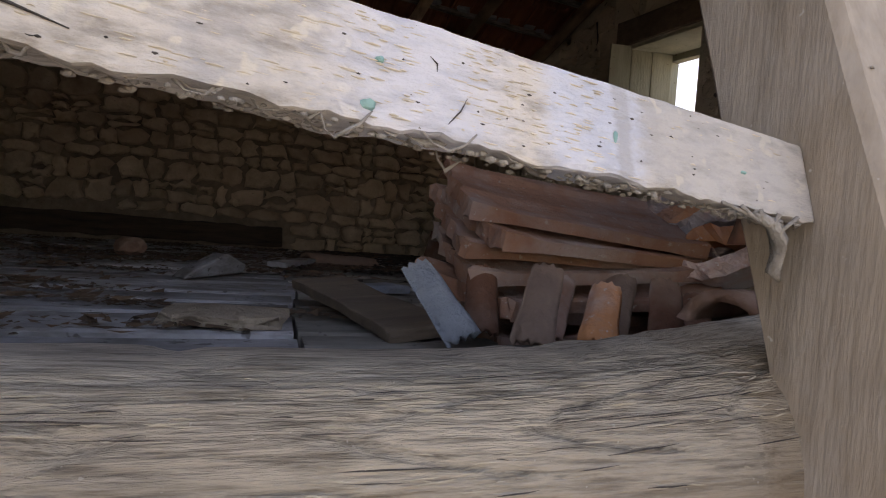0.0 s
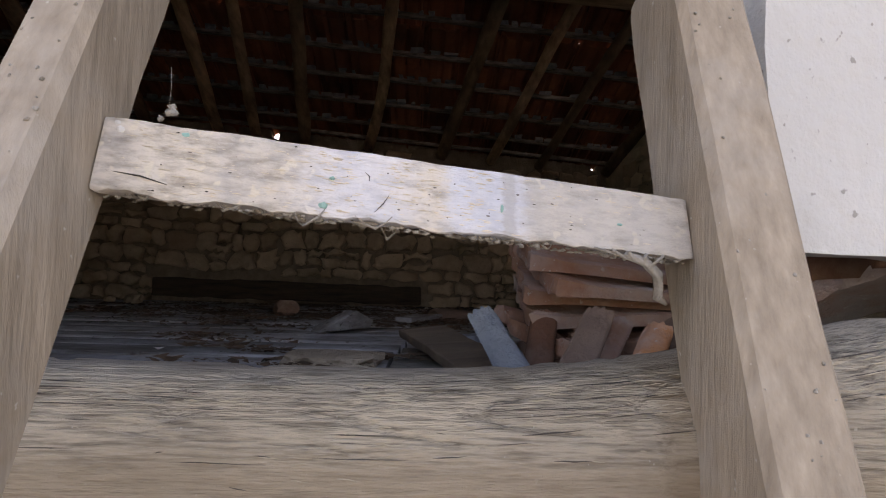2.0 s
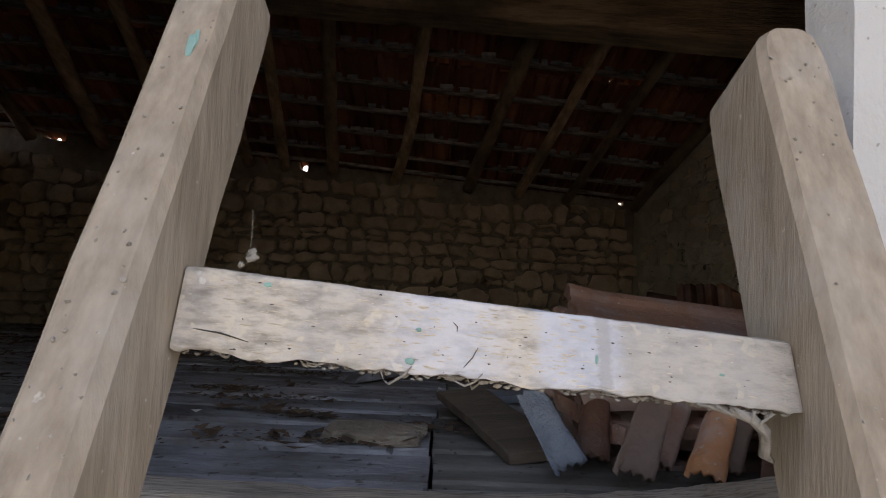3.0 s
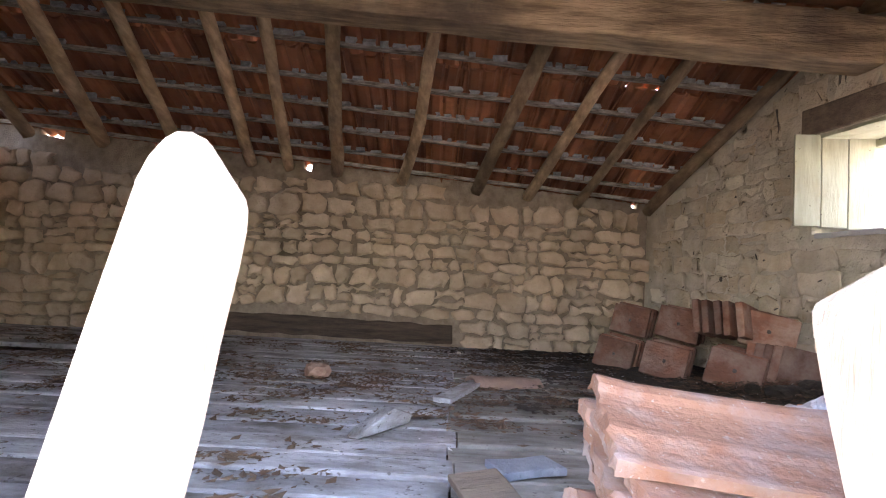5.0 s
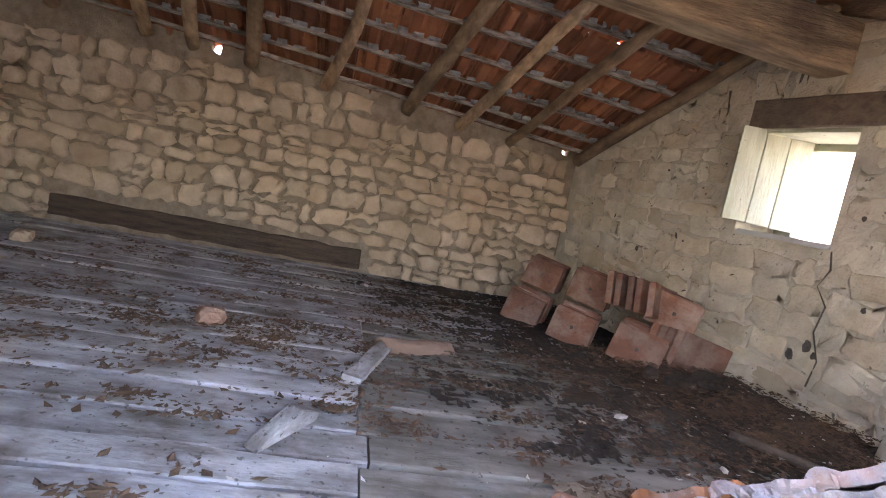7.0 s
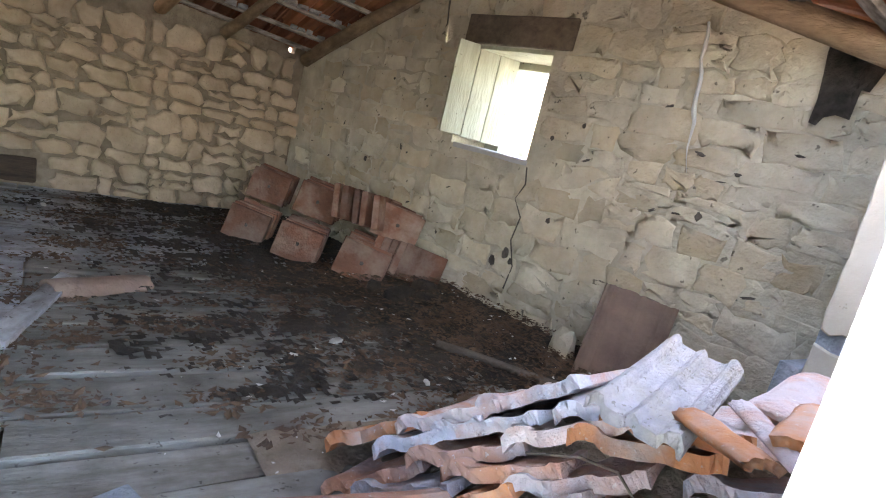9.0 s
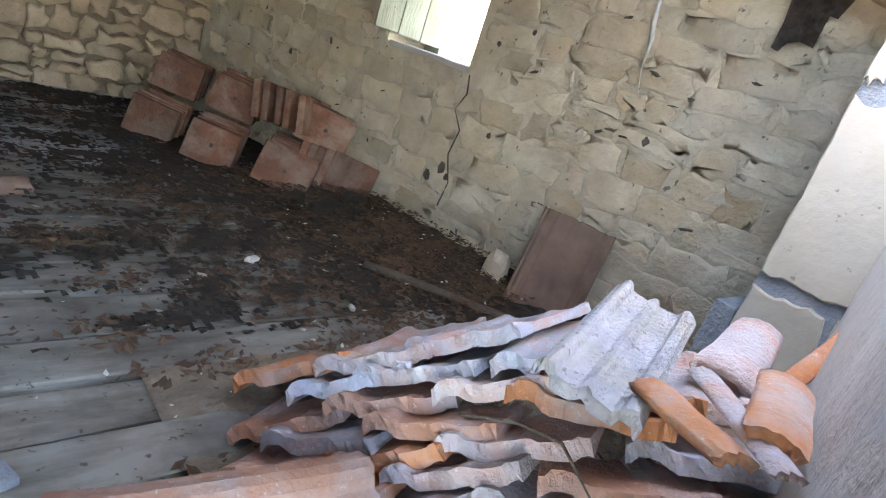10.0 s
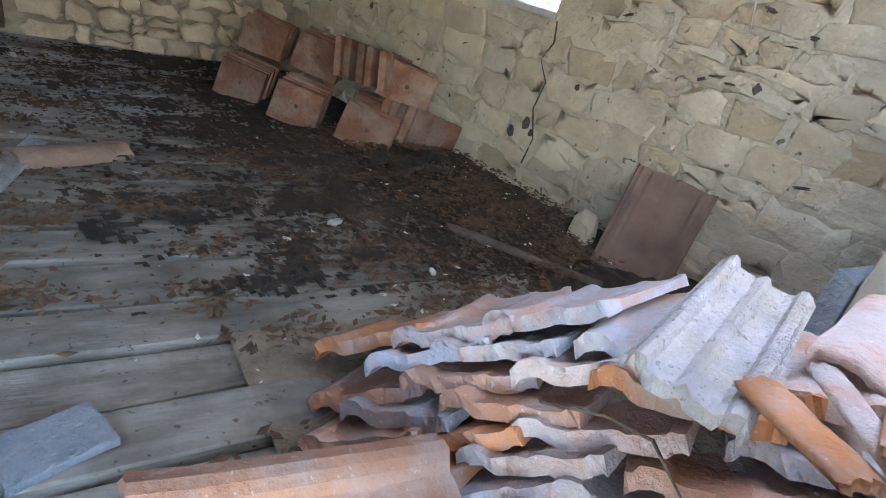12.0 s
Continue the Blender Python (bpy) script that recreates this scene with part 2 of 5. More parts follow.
def box(bm, x0, x1, y0, y1, z0, z1, bevel=0.0, m=None, cuts=0, rough=0.0):
    """A bevelled block, optionally subdivided along and roughened."""
    old = set(bm.verts)
    r = bmesh.ops.create_cube(bm, size=1)
    vs = r["verts"]
    for v in vs:
        v.co = Vector(((x0 + x1) / 2 + v.co.x * (x1 - x0), (y0 + y1) / 2 + v.co.y * (y1 - y0), (z0 + z1) / 2 + v.co.z * (z1 - z0)))
    es = list({e for v in vs for e in v.link_edges})
    if cuts:
        longest = max(e.calc_length() for e in es)
        bmesh.ops.subdivide_edges(bm, edges=[e for e in es if e.calc_length() > longest * 0.9], cuts=cuts, use_grid_fill=True)
        vs = [v for v in bm.verts if v not in old]
        es = list({e for v in vs for e in v.link_edges})
    if bevel:
        bmesh.ops.recalc_face_normals(bm, faces=list({f for v in vs for f in v.link_faces}))
        sharp = [e for e in es if len(e.link_faces) == 2 and e.calc_face_angle(0) > 0.6]
        bmesh.ops.bevel(bm, geom=sharp, offset=bevel, segments=2, affect='EDGES', profile=0.6)
        vs = [v for v in bm.verts if v not in old]
    if rough:
        for v in vs:
            v.co += Vector((noise.noise(v.co * 9), noise.noise(v.co * 9 + Vector((7, 3, 1))), noise.noise(v.co * 9 + Vector((1, 9, 4))))) * rough
    if m:
        bmesh.ops.transform(bm, matrix=m, verts=vs)
    return vs


def prism(bm, pts, offset):
    """A slab from a planar outline and an offset vector."""
    lo = [bm.verts.new(p) for p in pts]
    hi = [bm.verts.new(Vector(p) + Vector(offset)) for p in pts]
    bm.faces.new(lo)
    bm.faces.new(list(reversed(hi)))
    n = len(pts)
    for i in range(n):
        bm.faces.new((lo[i], hi[i], hi[(i + 1) % n], lo[(i + 1) % n]))


def pole(bm, pts, radii, sides=9, wob=0.0, seed=0):
    """A tapered round timber through points."""
    rings = []
    for i, (p, r) in enumerate(zip(pts, radii)):
        p = Vector(p)
        d = (Vector(pts[min(i + 1, len(pts) - 1)]) - Vector(pts[max(i - 1, 0)])).normalized()
        a = d.orthogonal().normalized() if abs(d.z) > 0.95 else d.cross(Vector((0, 0, 1))).normalized()
        b = d.cross(a)
        ring = []
        for k in range(sides):
            t = 2 * math.pi * k / sides
            rr = r * (1 + wob * noise.noise(Vector((math.cos(t) * 2, math.sin(t) * 2 + seed, i * 0.7))))
            ring.append(bm.verts.new(p + a * math.cos(t) * rr + b * math.sin(t) * rr))
        rings.append(ring)
    for r0, r1 in zip(rings, rings[1:]):
        for k in range(sides):
            bm.faces.new((r0[k], r0[(k + 1) % sides], r1[(k + 1) % sides], r1[k]))
    bm.faces.new(list(reversed(rings[0])))
    bm.faces.new(rings[-1])


def structure(ob, label, category):
    return tagged(ob, label, category, kind="structure")


# ---- plan ----
YB = 4.80                                   # back wall face


def fz(y):
    """Height of the sagging loft floor."""
    return 1.2 - 0.025 * (y - 2.05)


def rz(x, y):
    """Underside of the rafters."""
    ridge = 3.18 - 0.077 * x
    return ridge - 0.43 * (y - 2.9) if y > 2.9 else ridge - 0.33 * (2.9 - y)


RC, RD = Vector((1.835, YB, 0)), Vector((0.1853, -0.9827, 0))   # right wall: corner and run
RN = Vector((0.9827, 0.1853, 0))                                # out of the room


def rw(s, z, out=0.0):
    p = RC + RD * s + RN * out
    return Vector((p.x, p.y, z))


XL = -3.6                                   # left wall face

# ---- ground and shell ----
bm = bmesh.new()
for x0, x1, y0, y1 in ((-400, 400, -400, 400),):
    bm.faces.new([bm.verts.new(p) for p in ((x0, y0, 0), (x1, y0, 0), (x1, y1, 0), (x0, y1, 0))])
structure(part("ground", bm, M_GROUND), "unseen yard ground, made pale to bounce daylight at the stone barn", "ground")

wall_back = bm = bmesh.new()
top_line = [(2.4, 0)]
for xn, wn_, dn in ((1.72, 0.06, 0.05), (0.90, 0.04, 0.03), (0.16, 0.025, 0.035), (-0.14, 0.04, 0.03), (-0.93, 0.08, 0.075), (-1.25, 0.05, 0.05), (-2.2, 0.05, 0.04), (-3.05, 0.22, 0.06)):
    top_line += [(xn + wn_ / 2, 0), (xn + wn_ / 2 - 0.01, dn), (xn - wn_ / 2 + 0.01, dn * 0.8), (xn - wn_ / 2, 0)]
top_line.append((XL - 0.4, 0))
prism(bm, [(XL - 0.4, YB + 0.045, 0), (2.4, YB + 0.045, 0)] + [(x, YB + 0.045, rz(x, YB) + 0.122 - dn) for x, dn in top_line], (0, 0.1, 0))
prism(bm, [(XL - 0.4, YB + 0.13, 0), (2.4, YB + 0.13, 0), (2.4, YB + 0.13, rz(2.4, YB) + 0.04), (XL - 0.4, YB + 0.13, rz(XL - 0.4, YB) + 0.04)], (0, 0.3, 0))
wall_back = structure(part("wall_north", bm, M_MORTAR), "rubble stone back wall with beige lime mortar", "wall")

bm = bmesh.new()
prism(bm, [(XL, -0.1, 0), (XL, YB + 0.045, 0), (XL, YB + 0.045, rz(XL, YB)), (XL, 2.9, rz(XL, 2.9)), (XL, -0.1, rz(XL, -0.1))], (-0.4, 0, 0))
structure(part("wall_west", bm, M_MORTAR), "rubble stone gable wall in the dark of the loft", "wall")

# right gable wall with the window opening
S0, S1 = 1.605, 2.130                        # window along the wall
Z0, Z1 = 1.985, 2.505
SR = (YB - 2.9) / 0.9827
TH = 0.36


def rtop(s):
    p = rw(s, 0)
    return rz(p.x, p.y) + 0.05


bm = bmesh.new()
prism(bm, [rw(-0.3, 0), rw(S0, 0), rw(S0, rtop(S0)), rw(-0.3, rtop(-0.3))], RN * TH)
prism(bm, [rw(S0, 0), rw(S1, 0), rw(S1, Z0), rw(S0, Z0)], RN * TH)
prism(bm, [rw(S0, Z1), rw(S1, Z1), rw(S1, rtop(S1)), rw(SR, rtop(SR)), rw(S0, rtop(S0))], RN * TH)
prism(bm, [rw(S1, 0), rw(4.9, 0), rw(4.9, rtop(4.9)), rw(S1, rtop(S1))], RN * TH)
wall_right = structure(part("wall_east", bm, M_RENDER), "gable wall of pale rendered rubble with a small window", "wall")

# front wall: log sill, plastered part beside the opening, low wall under the sill
FP, FD = Vector((0.662, 0.700, 0)), Vector((0.9765, 0.2157, 0))


def fw(s, z, out=0.0):
    p = FP + FD * s + Vector((0.2157, -0.9765, 0)) * out
    return Vector((p.x, p.y, z))


bm = bmesh.new()
prism(bm, [(-4.0, 0.66, 0), (3.0, 0.66, 0), (3.0, 0.66, 1.10), (-4.0, 0.66, 1.10)], (0, -0.15, 0))
# unseen wall added beside the opening; its edge limits the light let in
prism(bm, [(-4.0, 0.72, 1.10), (-0.20, 0.72, 1.10), (-0.20, 0.72, rz(-0.20, 0.72) + 0.05), (-4.0, 0.72, rz(-4, 0.72) + 0.05)], (0, -0.21, 0))
structure(part("wall_south", bm, M_MORTAR), "stone front wall below the loft opening, with an unseen part added beside it to limit light", "wall")

bm = bmesh.new()
n = 22
cols = []
for i in range(n + 1):
    s = 2.0 * i / n
    col = []
    for j in range(19):
        u = j / 18
        low = 1.408 + 0.012 * noise.noise(Vector((s * 14, 0, 3))) + (0.01 if s < 0.2 else 0)
        z = low + (2.62 - low) * u
        edge = 0.012 * noise.noise(Vector((z * 7, 5, 1))) if i == 0 else 0
        d = 0.007 * noise.noise(Vector((s * 6, z * 6, 0)))
        col.append((fw(s + edge, z, -d), fw(s + edge, z, 0.055 + d)))
    cols.append(col)
V = {}
for i, col in enumerate(cols):
    for j, (a, b) in enumerate(col):
        V[i, j, 0], V[i, j, 1] = bm.verts.new(a), bm.verts.new(b)
for i in range(n):
    for j in range(18):
        for k in (0, 1):
            bm.faces.new([V[c] for c in ((i, j, k), (i + 1, j, k), (i + 1, j + 1, k), (i, j + 1, k))])
for j in range(18):
    for i in (0, n):
        bm.faces.new([V[c] for c in ((i, j, 0), (i, j + 1, 0), (i, j + 1, 1), (i, j, 1))])
for i in range(n):
    for j in (0, 18):
        bm.faces.new([V[c] for c in ((i, j, 0), (i + 1, j, 0), (i + 1, j, 1), (i, j, 1))])
structure(part("wall_plastered", bm, M_PLASTER, smooth=False), "thin white-plastered wall beside the loft opening", "wall")
bm = bmesh.new()
prism(bm, [fw(0.42, 1.05, 0.01), fw(2.0, 1.05, 0.01), fw(2.0, 1.405, 0.01), fw(0.42, 1.405, 0.01)], Vector((0.2157, -0.9765, 0)) * 0.07)
structure(part("wall_footing", bm, M_MORTAR), "rough mortar footing below the plastered wall", "wall")

# unseen lintel added over the loft opening; its height limits the skylight
bm = bmesh.new()
box(bm, -0.75, 0.95, 0.50, 0.68, 2.33, 2.47, 0.015, cuts=8, rough=0.01)
structure(part("opening_lintel", bm, M_DARKWOOD), "unseen dark timber lintel added to limit light through the loft opening", "lintel")

# heavy sill log
bm = bmesh.new()
rings = []
NX = 420


def log_ring(x, t):
    """A point of the log's rounded square section, and its outward way."""
    sag = 0.032 * ((x - 0.28) / 0.35) ** 2 if x > 0.28 else 0.012 * ((x - 0.28) / 0.6) ** 2
    top = 1.302 + min(sag, 0.055)
    c, s = math.cos(t), math.sin(t)
    cy, sz_ = math.copysign(abs(c) ** 0.55, c), math.copysign(abs(s) ** 0.55, s)
    return 0.587 + 0.092 * cy, top - 0.125 + 0.125 * sz_, cy, sz_, top


ANG = [radians(88 + 130 * k / 110) for k in range(111)] + [radians(218 + 230 * k / 14) for k in range(1, 14)]
NS = len(ANG)
for i in range(NX + 1):
    x = -1.5 + 3.1 * i / NX
    ring = []
    for t in ANG:
        yy, zz, cy, sz_, top = log_ring(x, t)
        arc = zz - yy                        # runs round the weathered front edge
        rot = max(0.0, min(1.0, (zz - top + 0.046 + 0.012 * noise.noise(Vector((x * 5, 2, 0)))) / 0.012))
        grain = noise.noise(Vector((x * 5, arc * 150 + 2 * noise.noise(Vector((x * 3, arc * 6, 9))), 0)))
        fine = noise.noise(Vector((x * 14, arc * 420, 5)))
        split = max(0.0, 1 - abs(noise.noise(Vector((x * 4.5, arc * 110, 7)))) / 0.09)
        g = 0.003 * noise.noise(Vector((x * 3, t * 2, 0))) + rot * (0.0014 * grain + 0.0012 * fine - 0.0034 * split) + (1 - rot) * (0.0005 * noise.noise(Vector((x * 22, arc * 60, 3))) - 0.0009)
        if 0.508 < x < 0.518 and rot < 1:
            g -= 0.002                       # saw kerf down the front
        ring.append(bm.verts.new((x, yy + g * cy, zz + g * sz_)))
    rings.append(ring)
for r0, r1 in zip(rings, rings[1:]):
    for k in range(NS):
        bm.faces.new((r0[k], r0[(k + 1) % NS], r1[(k + 1) % NS], r1[k]))
bm.faces.new(list(reversed(rings[0])))
bm.faces.new(rings[-1])
sill_log = structure(part("sill_beam", bm, M_LOG, smooth=True), "massive weathered oak log forming the loft sill", "beam")

rnd = random.Random(63)
for name, count, material, thick, lmin, lmax, lab in (("splinter", 700, M_SPLINTER, 0.00034, 0.004, 0.022, "pale raised wood splinters"), ("crack", 240, M_SOOT_SHADE, 0.00036, 0.008, 0.07, "dark drying cracks")):
    bm = bmesh.new()
    for _ in range(count):
        x, t, ln = rnd.uniform(-0.55, 0.95), radians(rnd.triangular(97, 172, 128)), rnd.uniform(lmin, lmax)
        if log_ring(x, t)[1] < log_ring(x, t)[4] - 0.05 and rnd.random() < 0.9:
            continue
        P, dt = [], rnd.uniform(-0.02, 0.02)
        for q in range(5):
            xx = x + ln * q / 4
            yy, zz, cy, sz_, top = log_ring(xx, t + dt * q / 4)
            P.append((xx, yy - 0.0002 + 0.0004 * cy, zz + 0.0006 * sz_ + 0.0003 * rnd.uniform(-1, 1)))
        r = thick * rnd.uniform(0.4, 1.3)
        pole(bm, P, [r * 0.2, r, r * 1.2, r * 0.8, r * 0.2], 4)
    tagged(part(name, bm, material, sill_log), lab, kind="stuff")

# ---- loft floor ----
floor = bm = bmesh.new()
prism(bm, [(XL, 0.68, fz(0.68) - 0.7), (2.75, 0.68, fz(0.68) - 0.7), (2.1, YB + 0.045, fz(YB) - 0.7), (XL, YB + 0.045, fz(YB) - 0.7)], (0, 0, 0.03))
floor = structure(part("floor", bm, M_ROTTEN_GAP), "old loft floor of dusty grey planks on joists", "floor")
bm = bmesh.new()
for x in [XL + 0.3 + 0.62 * i for i in range(10)]:
    box(bm, x, x + 0.08, 0.68, YB, -0.05, 0.05)
for v in bm.verts:
    v.co.z += fz(v.co.y) - 0.03 - 0.05
structure(part("joists", bm, M_ROTTEN_GAP), "dark joists under the loft floor", "joist")

# ridge beam
bm = bmesh.new()
for v in box(bm, XL, 2.2, 2.80, 2.99, -0.13, 0.10, 0.02, cuts=22, rough=0.012):
    v.co.z += 2.985 - 0.058 * v.co.x + 0.006
structure(part("ridge_beam", bm, M_BEAM), "squared brown ridge timber carrying the rafters", "beam")

# rafters: foot on the back wall and a point higher up
RAFT = [(-2.59, -2.303, 3.565, 0.055), (-1.95, -1.747, 3.447, 0.046), (-1.365, -1.178, 3.364, 0.045), (-1.065, -0.843, 3.298, 0.040), (-0.68, -0.445, 3.257, 0.046),
        (-0.15, 0.139, 3.156, 0.040), (0.44, 0.748, 3.217, 0.047), (0.845, 1.173, 3.204, 0.038), (1.24, 1.532, 3.219, 0.036), (1.80, 2.06, 3.22, 0.042), (-3.2, -2.95, 3.5, 0.05)]
for i, (xe, xt, yt, r) in enumerate(RAFT):
    bm = bmesh.new()
    P, R = [], []
    for k in range(9):
        f = k / 8
        y = YB - 0.03 - (YB - 2.93) * f
        x = xe + (xt - xe) * (YB - y) / (YB - yt)
        if i == 5:
            x += 0.05 * math.sin(f * 3.1) * (1 - f)
        x += 0.016 * noise.noise(Vector((f * 4, i * 3.3, 0)))
        P.append((x, y, rz(x, y) + r - 0.005 + 0.008 * noise.noise(Vector((f * 4, i * 1.7, 8)))))
        R.append(r * (1.06 - 0.14 * f))
    pole(bm, P, R, 10, 0.25, i)
    structure(part("rafter", bm, M_RAFTER, smooth=True), "knotty pole rafter of brown wood under the tiles", "rafter")
for i in range(11):
    bm = bmesh.new()
    x = XL + 0.25 + 0.56 * i if i < 10 else 2.17
    # rafters stop short at the added roof gap that lights the heap
    run = 1.5 if 1.1 < x < 2.0 else 2.35
    P = [(x + (0.28 if i == 10 else 0.1) * k / 6, 2.9 - run * k / 6, rz(x, 2.9 - run * k / 6) + 0.045) for k in range(7)]
    pole(bm, P, [0.05] * 7, 9, 0.2, i + 30)
    structure(part("rafter", bm, M_RAFTER, smooth=True), "knotty pole rafter of brown wood under the tiles", "rafter")

# battens with mortar crumbs
BY = [3.05, 3.30, 3.57, 3.86, 4.10, 4.345, 4.58, 4.74]
for j, y in enumerate(BY + [2.6, 2.3, 2.0, 1.7, 1.4, 1.1, 0.8]):
    bm = bmesh.new()
    # battens near the front end before that added gap as well
    for v in box(bm, XL - 0.1, 2.45 if y > 1.35 else 1.10, -0.02, 0.02, 0.0, 0.026, 0.003, cuts=40, rough=0.005):
        v.co.z += rz(v.co.x, y) + 0.088 + 0.006 * noise.noise(Vector((v.co.x * 2, y * 5, 0)))
        v.co.y += y + 0.012 * noise.noise(Vector((v.co.x * 1.3, y * 7, 2)))
    structure(part("batten", bm, M_BATTEN), "thin grey roof batten under the tiles", "batten")

bm = bmesh.new()
rnd = random.Random(5)
for y in BY[:-1]:
    x = XL
    while x < 2.2:
        w = rnd.uniform(0.02, 0.09)
        if rnd.random() < 0.7:
            zz = rz(x, y) + 0.116
            h = rnd.uniform(0.006, 0.022)
            yy = y - 0.03 + rnd.uniform(-0.012, 0.01)
            q = [bm.verts.new((x + w * a + rnd.uniform(-.008, .008), yy + b * rnd.uniform(0.012, 0.03), zz + c * h + rnd.uniform(-.004, .004) - 0.43 * (b * 0.02)))
                 for a in (0, 1) for b in (-0.5, 0.5) for c in (-0.6, 0.6)]
            for f in ((0, 1, 3, 2), (4, 6, 7, 5), (0, 4, 5, 1), (2, 3, 7, 6), (0, 2, 6, 4), (1, 5, 7, 3)):
                bm.faces.new([q[i] for i in f])
        x += w + rnd.uniform(0.0, 0.05)
tagged(part("mortar_crumbs", bm, M_DUST), "grey mortar crumbs lying along the roof battens", "mortar", kind="stuff")


# ---- roof tiles ----
def tile_mesh(name, width, length, material, rib=0.020, th=0.013, bend=0.0, seed=0, rag=0.006, plain=False):
    """An interlocking clay tile: side roll, ribs, flat pans, nibbed ends."""
    prof = [(0.00, 0.000), (0.03, 0.004), (0.06, 0.020), (0.11, 0.026), (0.16, 0.020), (0.20, 0.004), (0.26, 0.000), (0.40, 0.001), (0.44, 0.010), (0.48, 0.015),
            (0.52, 0.010), (0.56, 0.001), (0.74, 0.000), (0.79, 0.006), (0.82, 0.022), (0.87, 0.027), (0.93, 0.022), (0.97, 0.008), (1.00, 0.004)]
    if plain:                               # one roll at the side, a broad pan and a low lip
        prof = [(0.00, 0.002), (0.03, 0.012), (0.07, 0.030), (0.13, 0.036), (0.19, 0.030), (0.24, 0.010), (0.29, 0.002), (0.37, 0.000), (0.46, 0.001), (0.55, 0.004),
                (0.60, 0.010), (0.65, 0.011), (0.70, 0.004), (0.78, 0.000), (0.85, 0.000), (0.90, 0.004), (0.93, 0.014), (0.97, 0.016), (1.00, 0.012)]
    vs, fs = [], []
    ny = 6
    np_ = len(prof)
    rr = random.Random(seed)
    for side in (1, 0):
        for j in range(ny + 1):
            f = j / ny
            for u, h in prof:
                lip = 0.012 if j == 0 else (0.008 if j == ny else 0)
                x = (u - 0.5) * width * (1 + 0.01 * rr.uniform(-1, 1) * (j in (0, ny)))
                y = (f - 0.5) * length + (rag * rr.uniform(-1, 1) if j in (0, ny) else 0)
                z = h * rib / 0.02 + bend * (f - 0.5) ** 2 + (lip * 0.6 if side else -lip * 0.3)
                vs.append((x, y, z + (th if side else 0)))
    o = (ny + 1) * np_
    for j in range(ny):
        for i in range(np_ - 1):
            a = j * np_ + i
            fs.append((a, a + 1, a + 1 + np_, a + np_))
            fs.append((o + a, o + a + np_, o + a + 1 + np_, o + a + 1))
    for i in range(np_ - 1):
        fs.append((i, o + i, o + i + 1, i + 1))
        a = ny * np_ + i
        fs.append((a, a + 1, o + a + 1, o + a))
    for j in range(ny):
        a = j * np_
        fs.append((a, a + np_, o + a + np_, o + a))
        a = j * np_ + np_ - 1
        fs.append((a, o + a, o + a + np_, a + np_))
    return mesh(name, vs, fs, material)


roof = new("roof")
structure(roof, "interlocking terracotta tile roof seen from below", "roof")
T_ROOF = [tile_mesh("tile", 0.262, 0.34, M_ROOF, 0.03, seed=s) for s in range(3)]
rnd = random.Random(11)
SLIPPED = {(1, 15), (3, 15), (1, 21), (3, 20), (5, 13), (2, 10), (4, 8), (0, 17), (6, 3)}
ROWS_Y = [3.00, 3.24, 3.50, 3.78, 4.03, 4.27, 4.50, 4.72]
for j, y in enumerate(ROWS_Y):
    for i in range(25):
        x = XL + 0.05 + 0.247 * i
        if x > 2.45:
            continue
        t = new("tile", T_ROOF[(i + j) % 3])
        t.parent = roof
        gap = 0.012 if rnd.random() < 0.06 else 0
        slip = 5.5 if (j, i) in SLIPPED else 0
        t.matrix_basis = pose(x + rnd.uniform(-.004, .004), y + 0.05 - gap, rz(x, y + 0.05) + 0.128 + rnd.uniform(0, 0.006) + gap * 0.4, 23.3 - 3.2 + rnd.uniform(-0.8, 0.8), -4.4, 180 + slip + rnd.uniform(-1.0, 1.0))
vs, fs = [], []
src = T_ROOF[0]
sv, sf = [v.co.copy() for v in src.vertices], [tuple(p.vertices) for p in src.polygons]
for j in range(9):
    for i in range(25):
        x, y = XL + 0.05 + 0.247 * i, 2.78 - 0.26 * j
        if 1.1 < x < 2.0 and y < 1.35:
            continue                        # unseen gap, added to let skylight onto the heap
        m = pose(x, y, rz(x, y) + 0.128, 18.3 - 3, 4.4, 0)
        o = len(vs)
        vs += [m @ v for v in sv]
        fs += [tuple(k + o for k in f) for f in sf]
ob = tagged(new("front_tiles", mesh("front_tiles", vs, fs, M_ROOF)), "rows of terracotta tiles on the front roof slope", kind="stuff")
ob.parent = roof
bm = bmesh.new()
pole(bm, [(XL - 0.1, 2.88, rz(XL, 2.9) + 0.13), (2.5, 2.88, rz(2.5, 2.9) + 0.13)], [0.11, 0.11], 12)
part("ridge_cap", bm, M_ROOF, roof, smooth=True)

# ---- window ----
window = new("window_1")
structure(window, "small deep window with pale wooden frame, open to daylight", "window")


def onwall(s, z, out):
    return Matrix(((RD.x, RN.x, 0, rw(s, z, out).x), (RD.y, RN.y, 0, rw(s, z, out).y), (0, 0, 1, z), (0, 0, 0, 1)))


def wbox(name, s0, s1, o0, o1, z0, z1, material, parent, label="", bevel=0.004):
    bm = bmesh.new()
    box(bm, s0, s1, o0, o1, z0, z1, bevel, cuts=4, rough=0.003)
    ob = part(name, bm, material, parent, label)
    ob.matrix_basis = onwall(0, 0, 0)
    return ob


